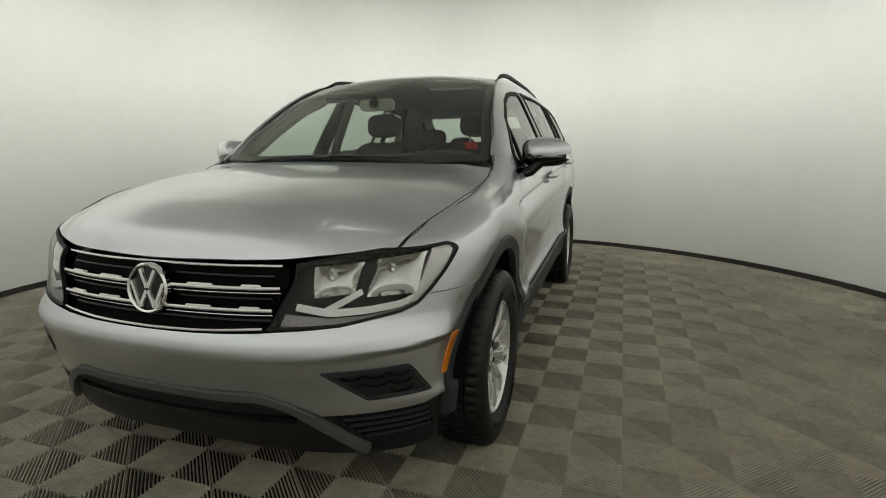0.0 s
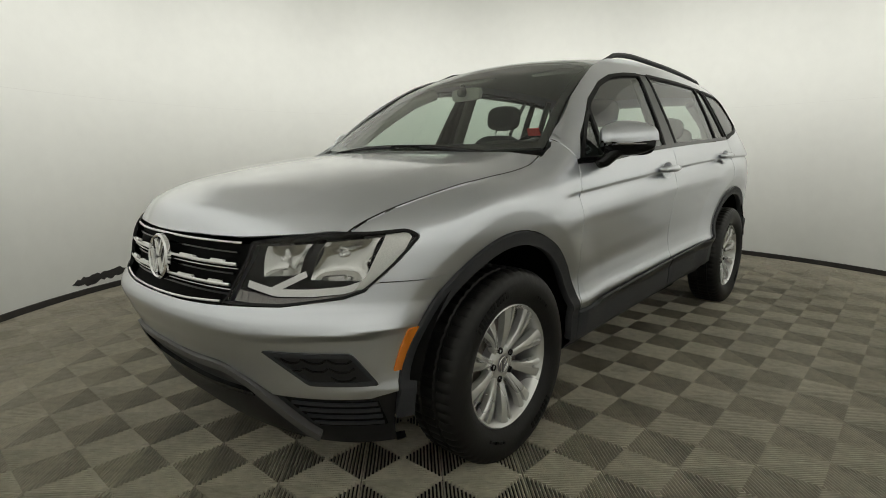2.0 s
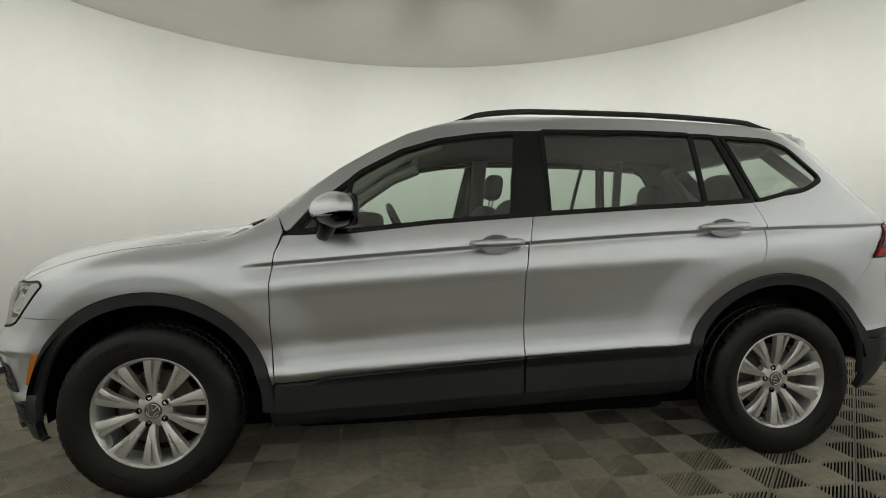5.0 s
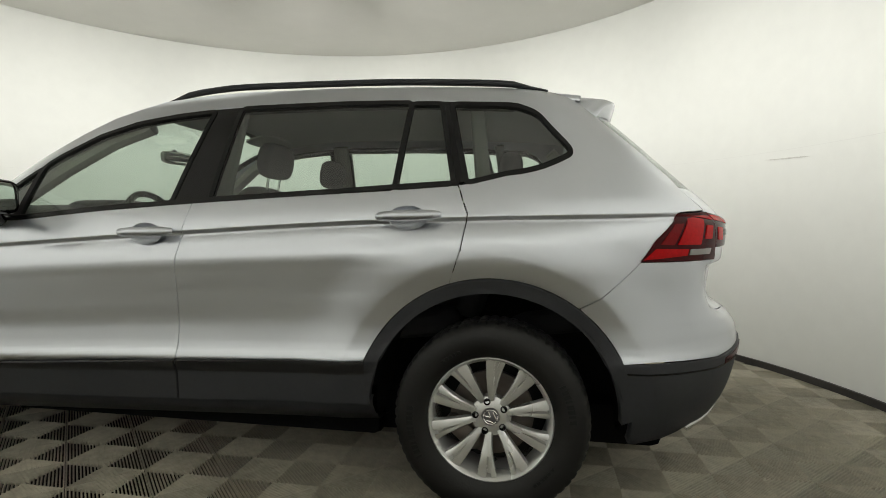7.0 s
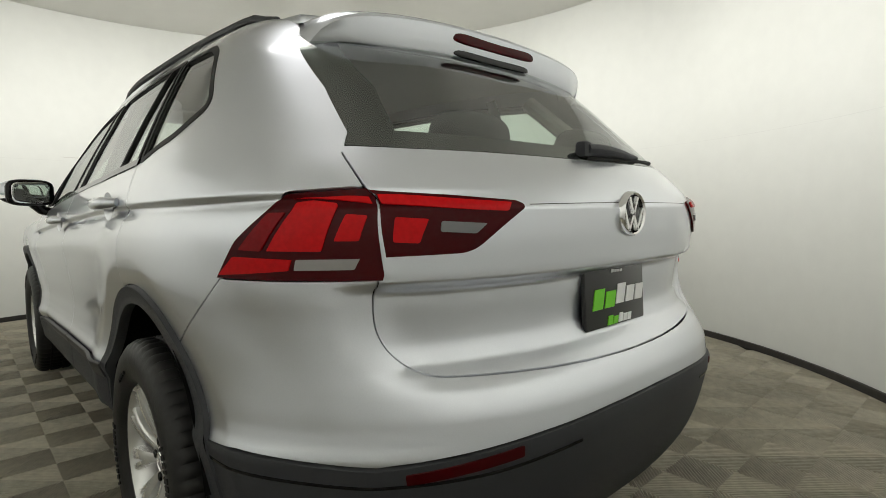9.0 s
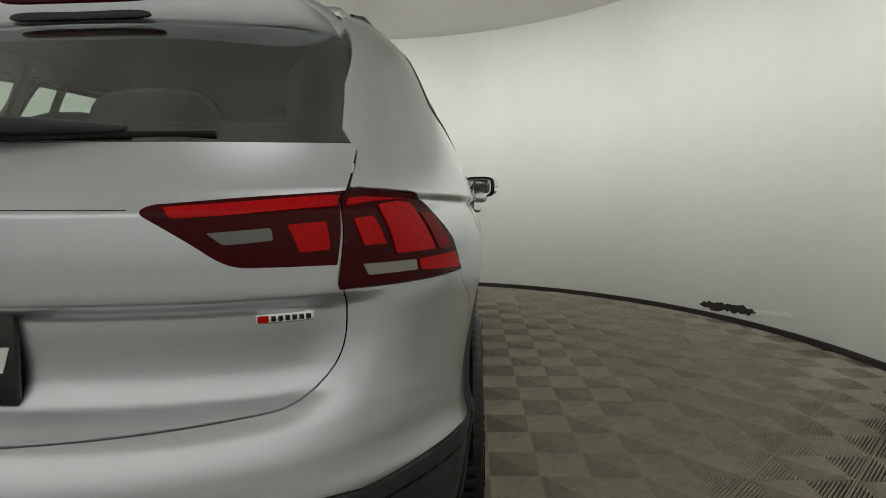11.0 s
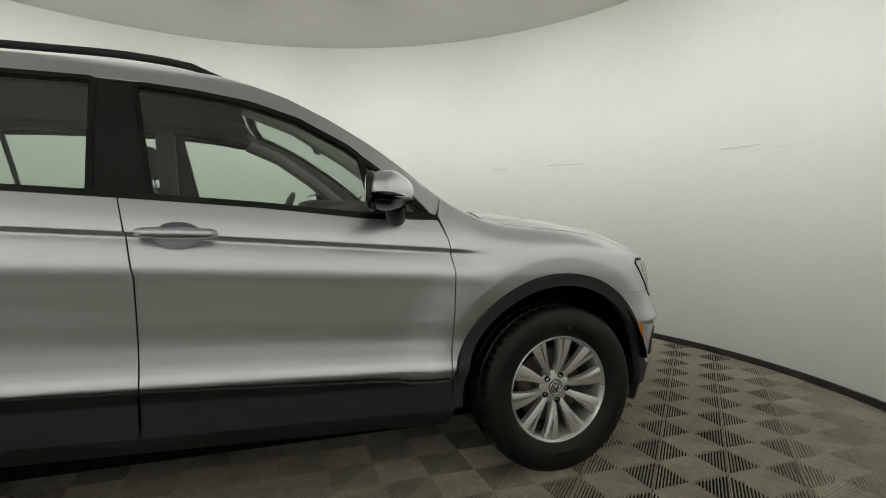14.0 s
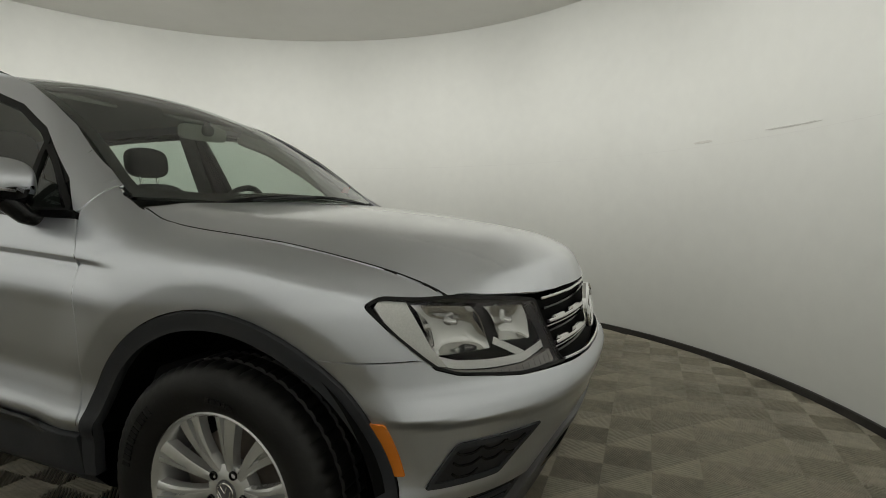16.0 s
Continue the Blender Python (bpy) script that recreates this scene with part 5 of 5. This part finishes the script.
def make_wheel():
    w = new("wheel")
    tyre = lathe([(0.222, -0.075), (0.245, -0.098), (0.29, -0.106), (0.325, -0.100), (0.342, -0.088), (0.3515, -0.07), (0.3525, -0.04), (0.346, -0.036), (0.346, -0.028), (0.353, -0.024),
                  (0.353, 0.024), (0.346, 0.028), (0.346, 0.036), (0.3525, 0.04), (0.3515, 0.07), (0.342, 0.088), (0.325, 0.100), (0.29, 0.106), (0.245, 0.098), (0.222, 0.075)], 240, "Y", tyre_wave)
    cover = part("tyre", tyre, TYRE, w, "worn black tyre with a blocky tread")
    marks = bmesh.new()
    for start, count, r0, r1 in ((0.35, 11, 0.276, 0.300), (0.35 + math.pi, 8, 0.276, 0.300), (1.75, 5, 0.262, 0.272), (4.6, 6, 0.262, 0.272)):
        for k in range(count):
            a0, a1 = start + 0.062 * k, start + 0.062 * k + (0.046 if k % 3 else 0.030)
            quad = []
            for y in (0.1025, 0.1075):
                for r, a in ((r0, a0), (r0, a1), (r1, a1), (r1, a0)):
                    quad.append(marks.verts.new((r * math.cos(a), y, r * math.sin(a))))
            for f in ((4, 5, 6, 7), (0, 1, 5, 4), (1, 2, 6, 5), (2, 3, 7, 6), (3, 0, 4, 7)):
                marks.faces.new([quad[i] for i in f])
    bmesh.ops.recalc_face_normals(marks, faces=marks.faces)
    tagged(part("sidewall_mark", marks, RUBBER, cover, smooth=False), kind="stuff")
    rim = part("rim", lathe([(0.205, -0.10), (0.20, 0.0), (0.206, 0.055), (0.214, 0.074), (0.222, 0.082), (0.2275, 0.078), (0.226, 0.07)], 96, "Y"), ALLOY, w, "silver ten-spoke alloy rim")
    for k in range(10):
        a0 = math.tau * (k + 0.5) / 10 + math.pi / 2
        side = 1 if k % 2 else -1
        bm = bmesh.new()
        rows = []
        for i in range(11):
            t = i / 10
            r = 0.046 + 0.168 * t
            a = a0 + side * (-0.03 + 0.055 * t ** 2)
            h = 0.040 + 0.034 * t ** 1.2 + 0.010 * math.sin(math.pi * t)
            hw = 0.0125 + 0.0265 * t ** 1.5
            cut = step(0.42, 0.62, t)
            g = 0.26 - 0.10 * t
            gw = 0.02 + 0.22 * step(0.35, 1.0, t)
            ridge = 0.004 * (1 - cut)
            c, sn = math.cos(a), math.sin(a)
            row = []
            for off, dh in ((-1, -0.030), (-0.93, -0.004), (-0.55, 0.0), (g - gw, 0.001 - ridge * 0.3), (g - gw * 0.7, -0.024 * cut), (g + gw * 0.7, -0.024 * cut), (g + gw, -0.001),
                            (0.7, -0.001), (0.93, -0.006), (1, -0.030)):
                o = off * side
                row.append(bm.verts.new((r * c - o * hw * sn, h + dh, r * sn + o * hw * c)))
            rows.append(row)
        for p, q in zip(rows, rows[1:]):
            for i in range(9):
                bm.faces.new((p[i], p[i + 1], q[i + 1], q[i]))
        bmesh.ops.recalc_face_normals(bm, faces=bm.faces)
        part("spoke", bm, ALLOY, rim)
    part("hub", lathe([(0.075, 0.0), (0.072, 0.034), (0.055, 0.044), (0.034, 0.046), (0.033, 0.042)], 48, "Y"), ALLOY, rim)
    part("cap", lathe([(0.033, 0.043), (0.031, 0.048), (0.015, 0.050), (0.0005, 0.050)], 32, "Y"), LAMP_GREY, rim)
    part("cap_ring", lathe([(0.024, 0.0495), (0.026, 0.0515), (0.028, 0.0495)], 32, "Y"), CHROME, rim)
    for x0, z0, x1, z1 in ((-0.011, 0.019, -0.001, 0.001), (0.011, 0.019, 0.001, 0.001), (-0.020, 0.006, -0.009, -0.019), (0.020, 0.006, 0.009, -0.019)):
        part("cap_stroke", tube([(x0, 0.0503, z0), (x1, 0.0503, z1)], 0.0022, 6), CHROME, rim)
    for k in range(5):
        a = math.tau * k / 5 + math.pi / 2 + math.pi
        bm = lathe([(0.013, 0.0415), (0.012, 0.046), (0.010, 0.047), (0.007, 0.040), (0.0005, 0.040)], 12, "Y")
        bmesh.ops.translate(bm, vec=(0.056 * math.cos(a), 0.003, 0.056 * math.sin(a)), verts=bm.verts)
        part("bolt", bm, GLOSS, rim)
    part("brake_disc", lathe([(0.06, -0.005), (0.155, -0.005), (0.155, -0.03), (0.06, -0.03)], 56, "Y"), IRON, w)
    part("brake_hat", lathe([(0.0005, 0.01), (0.07, 0.01), (0.075, -0.01)], 32, "Y"), IRON, w)
    part("caliper", pillow((0.075, 0.08, 0.16), (0.125, -0.02, 0.03), 4, 8), IRON, w)
    part("back_plate", lathe([(0.0005, -0.07), (0.202, -0.075)], 48, "Y"), RUBBER, w)
    return w


wheel = make_wheel()
spots = [(-AXLE, 1, 10), (AXLE, 1, 33), (-AXLE, -1, -20), (AXLE, -1, 50)]
wheel.parent = car
for k, (x, s, turn) in enumerate(spots):
    m = Matrix.Translation((x, s * (HUB_Y - 0.062), HUB_Z)) @ Matrix.Rotation(0 if s > 0 else math.pi, 4, "Z") @ Matrix.Rotation(radians(turn), 4, "Y")
    if k == 0:
        wheel.matrix_basis = m
    else:
        copy_thing(wheel, m)

# wheel wells and underbody
for x in (-AXLE, AXLE):
    for s in (1, -1):
        bm = bmesh.new()
        rows = []
        for a in np.linspace(-9, 189, 50):
            c, sn = math.cos(radians(a)) * 0.462, math.sin(radians(a)) * 0.462
            rows.append([bm.verts.new((x + c, s * (0.898 if 8 < a < 172 else 0.76), 0.352 + sn)), bm.verts.new((x + c, s * 0.52, 0.352 + sn))])
        for a, b in zip(rows, rows[1:]):
            bm.faces.new((a[0], a[1], b[1], b[0]))
        bm.faces.new([r[1] for r in rows])
        part("wheel_well", bm, WELL, car)
part("underbody", block((3.9, 1.25, 0.18), (0.1, 0, 0.255), 0.05), WELL, car)
part("underbody", block((1.80, 1.40, 0.16), (0.03, 0, 0.25), 0.04), WELL, car)
part("engine_bay", block((0.8, 1.0, 0.45), (-1.6, 0, 0.58), 0.05), WELL, car)

# ---- cabin ----
cabin = under("cabin")
part("floor_tub", block((3.0, 1.02, 0.06), (0.55, 0, 0.38), 0.01), CABIN_DARK, cabin)
for s in (1, -1):
    part("door_card", block((1.08, 0.05, 0.62), (-0.33, s * 0.80, 0.74), 0.02), CABIN_DARK, cabin)
    part("door_card", block((1.05, 0.05, 0.27), (0.73, s * 0.80, 0.995), 0.02), CABIN_DARK, cabin)
    part("door_card", block((0.68, 0.05, 0.42), (0.55, s * 0.80, 0.66), 0.02), CABIN_DARK, cabin)
    part("side_trim", block((0.5, 0.05, 0.29), (1.56, s * 0.76, 1.025), 0.02), CABIN_DARK, cabin)
part("firewall", block((0.05, 1.45, 0.6), (-0.98, 0, 0.72), 0.01), CABIN_DARK, cabin)
part("load_sill", block((0.05, 1.2, 0.6), (2.12, 0, 0.75), 0.01), CABIN_DARK, cabin)
panel("headliner", grow(roof_loop, -0.03), LINER, cabin, lambda x, y: roof_skin(x, y) - np.array([0, 0, 0.045]), sides="one", thick=0)
for s in (1, -1):
    pts = [skin(q[0], q[1]) for q in on_side([(-0.82, 1.10), (-0.58, 1.29), (-0.38, 1.42), (-0.2, 1.49)])]
    part("a_pillar_trim", tube([(q[0] + 0.02, s * (q[1] - 0.075), q[2]) for q in pts], 0.042, 10, 0.9), LINER, cabin)
    part("b_pillar_trim", tube([(0.26, s * 0.80, 0.95), (0.265, s * 0.745, 1.2), (0.265, s * 0.60, 1.55)], 0.052, 10, 0.5), PILLAR, cabin)
    part("c_pillar_trim", tube([(1.37, s * 0.78, 1.0), (1.35, s * 0.735, 1.2), (1.31, s * 0.60, 1.54)], 0.030, 10, 0.6), PILLAR, cabin)
    part("d_pillar_trim", tube([(1.94, s * 0.56, 1.12), (1.81, s * 0.555, 1.3), (1.62, s * 0.49, 1.47)], 0.040, 10, 0.8), LINER, cabin)


def dash_shape(c):
    c.z += -0.25 * max(0, c.x)


dash = part("dashboard", pillow((0.62, 1.44, 0.34), (-0.72, 0, 0.975), 5, 16, bulge=dash_shape), CABIN_DARK, cabin)
part("binnacle", pillow((0.28, 0.40, 0.13), (-0.58, -0.37, 1.10), 4, 12), CABIN_DARK, cabin)
part("centre_stack", block((0.2, 0.32, 0.5), (-0.48, 0, 0.75), 0.03), CABIN_DARK, cabin)
part("console", pillow((0.9, 0.22, 0.35), (0.0, 0, 0.55), 5), CABIN_DARK, cabin)
steer = new("steering_wheel")
steer.parent = cabin
steer.matrix_world = Matrix.Translation((-0.34, -0.37, 1.03)) @ Matrix.Rotation(radians(-24), 4, "Y")
ringp = [(0, 0.182 * math.cos(a), 0.182 * math.sin(a)) for a in np.linspace(0, math.tau, 41)]
part("ring", tube(ringp, 0.016, 10, 1.0, cap=False), GLOSS, steer)
part("boss", pillow((0.05, 0.15, 0.12), (-0.02, 0, -0.01), 3, 10), CABIN_DARK, steer)
for a in (0, math.pi, -math.pi / 2):
    part("arm", tube([(-0.015, 0.05 * math.cos(a), 0.05 * math.sin(a)), (0, 0.178 * math.cos(a), 0.178 * math.sin(a))], 0.014, 8), CABIN_DARK, steer)


def make_seat(name, width, back_h, heads):
    seat = new(name)
    seat.parent = cabin
    part("cushion", pillow((0.52, width, 0.16), (0.0, 0, 0.60), 4, 12, Matrix.Rotation(radians(-6), 4, "Y")), CLOTH, seat)

    def taper(c):
        c.y *= 1 - 0.16 * max(0, c.z) ** 2
    part("backrest", pillow((0.15, width, back_h), (0.30, 0, 0.60 + back_h / 2 - 0.02), 4, 14, Matrix.Rotation(radians(14), 4, "Y"), taper), CLOTH, seat)
    top = 0.60 + back_h - 0.03
    tx = 0.30 + 0.125 * back_h
    for y in heads:
        part("headrest", pillow((0.10, 0.26, 0.17), (tx + 0.045, y, top + 0.125), 3.2, 12, Matrix.Rotation(radians(8), 4, "Y")), CLOTH, seat)
        for d in (-0.055, 0.055):
            part("post", tube([(tx + 0.02, y + d, top - 0.03), (tx + 0.035, y + d, top + 0.06)], 0.006, 8), CHROME, seat)
    return seat


front_seat = make_seat("front_seat", 0.50, 0.65, (0,))
front_seat.location = (-0.12, -0.36, 0.0)
copy_thing(front_seat, pose(-0.12, 0.36, 0))
bench = make_seat("rear_bench", 1.28, 0.56, (-0.38, 0.38))
bench.location = (1.02, 0, 0.02)
third = make_seat("third_row_seat", 1.10, 0.48, (-0.26, 0.26))
third.location = (1.62, 0, 0.04)

inner_mirror = new("cabin_mirror")
inner_mirror.parent = cabin
inner_mirror.matrix_world = pose(-0.51, 0.03, 1.425, 0, -6, -10)
part("case", pillow((0.035, 0.235, 0.07), (0, 0, 0), 5, 10), LINER, inner_mirror)
part("glass", pillow((0.006, 0.222, 0.058), (0.017, 0, 0), 6, 8), MIRROR, inner_mirror)
part("stem", tube([(-0.015, 0, 0.02), (-0.03, 0, 0.05)], 0.014, 8), CABIN_DARK, inner_mirror)
part("sensor_cover", pillow((0.05, 0.05, 0.05), (-0.035, 0, 0.012), 2.5, 8), CABIN_DARK, inner_mirror)
for s in (1, -1):
    part("sun_visor", pillow((0.17, 0.40, 0.02), (-0.10, s * 0.36, 1.555), 5, 8, Matrix.Rotation(radians(-14), 4, "Y")), LINER, cabin)
part("red_tag", block((0.004, 0.062, 0.036), (-0.85, -0.63, 1.19), 0.001, 1, Matrix.Rotation(radians(-30), 4, "Y")), RED_TAG, cabin, "small red card hanging by the windshield")

# ---- marks on the wall ----
def on_wall(angle, z, off=0.004):
    return Vector((CX + (RAD - off) * math.cos(angle), CY + (RAD - off) * math.sin(angle), z))


def wall_patch(name, a0, a1, z0, z1, rough, material, label, seed):
    """A ragged thin flake on the wall."""
    rnd = random.Random(seed)
    n = 22
    bm = bmesh.new()
    rows = []
    for k in range(n + 1):
        t = k / n
        a = a0 + (a1 - a0) * t
        mid = z0 + (z1 - z0) * t
        e = min(1, 8 * t, 8 * (1 - t))
        up, dn = rough * e * rnd.uniform(0.35, 1.0), rough * e * rnd.uniform(0.35, 1.0)
        rows.append((bm.verts.new(on_wall(a, mid + up)), bm.verts.new(on_wall(a, mid - dn)), bm.verts.new(on_wall(a, mid + up, 0.0)), bm.verts.new(on_wall(a, mid - dn, 0.0))))
    for p, q in zip(rows, rows[1:]):
        bm.faces.new((p[0], q[0], q[1], p[1]))
        bm.faces.new((p[0], p[2], q[2], q[0]))
        bm.faces.new((p[1], q[1], q[3], p[3]))
    bmesh.ops.recalc_face_normals(bm, faces=bm.faces)
    return part(name, bm, material, wall, label)


SEAM = surface("wall_joint", (0.655, 0.66, 0.63), 0.8, vary=0.05, grain=30)
SCRATCH = surface("grey_scratch", (0.56, 0.555, 0.52), 0.8, vary=0.2, grain=60)
joint = new("wall_joint", mesh_of("wall_joint", *ring_band(RAD - 0.0015, RAD + 0.01, 1.567, 1.570, 192), SEAM))
joint.parent = wall
wall_patch("torn_patch", 1.925, 2.085, 0.128, 0.098, 0.046, SCUFF, "torn dark patch near the wall foot", 3)
wall_patch("torn_edge", 1.83, 1.94, 0.175, 0.125, 0.022, PLATE_WHITE, "peeled white flake on the wall", 5)
wall_patch("scratch", 3.11, 3.215, 1.601, 1.604, 0.006, SCRATCH, "thin grey scratch on the wall", 7)
wall_patch("scratch", -2.70, -2.575, 1.606, 1.614, 0.006, SCRATCH, "thin grey scratch on the wall", 8)
wall_patch("scratch", 0.375, 0.475, 1.502, 1.515, 0.006, SCRATCH, "thin grey scratch on the wall", 9)
wall_patch("scratch", -2.45, -2.40, 1.60, 1.60, 0.012, SCRATCH, "thin grey scratch on the wall", 10)

lay_tiles()
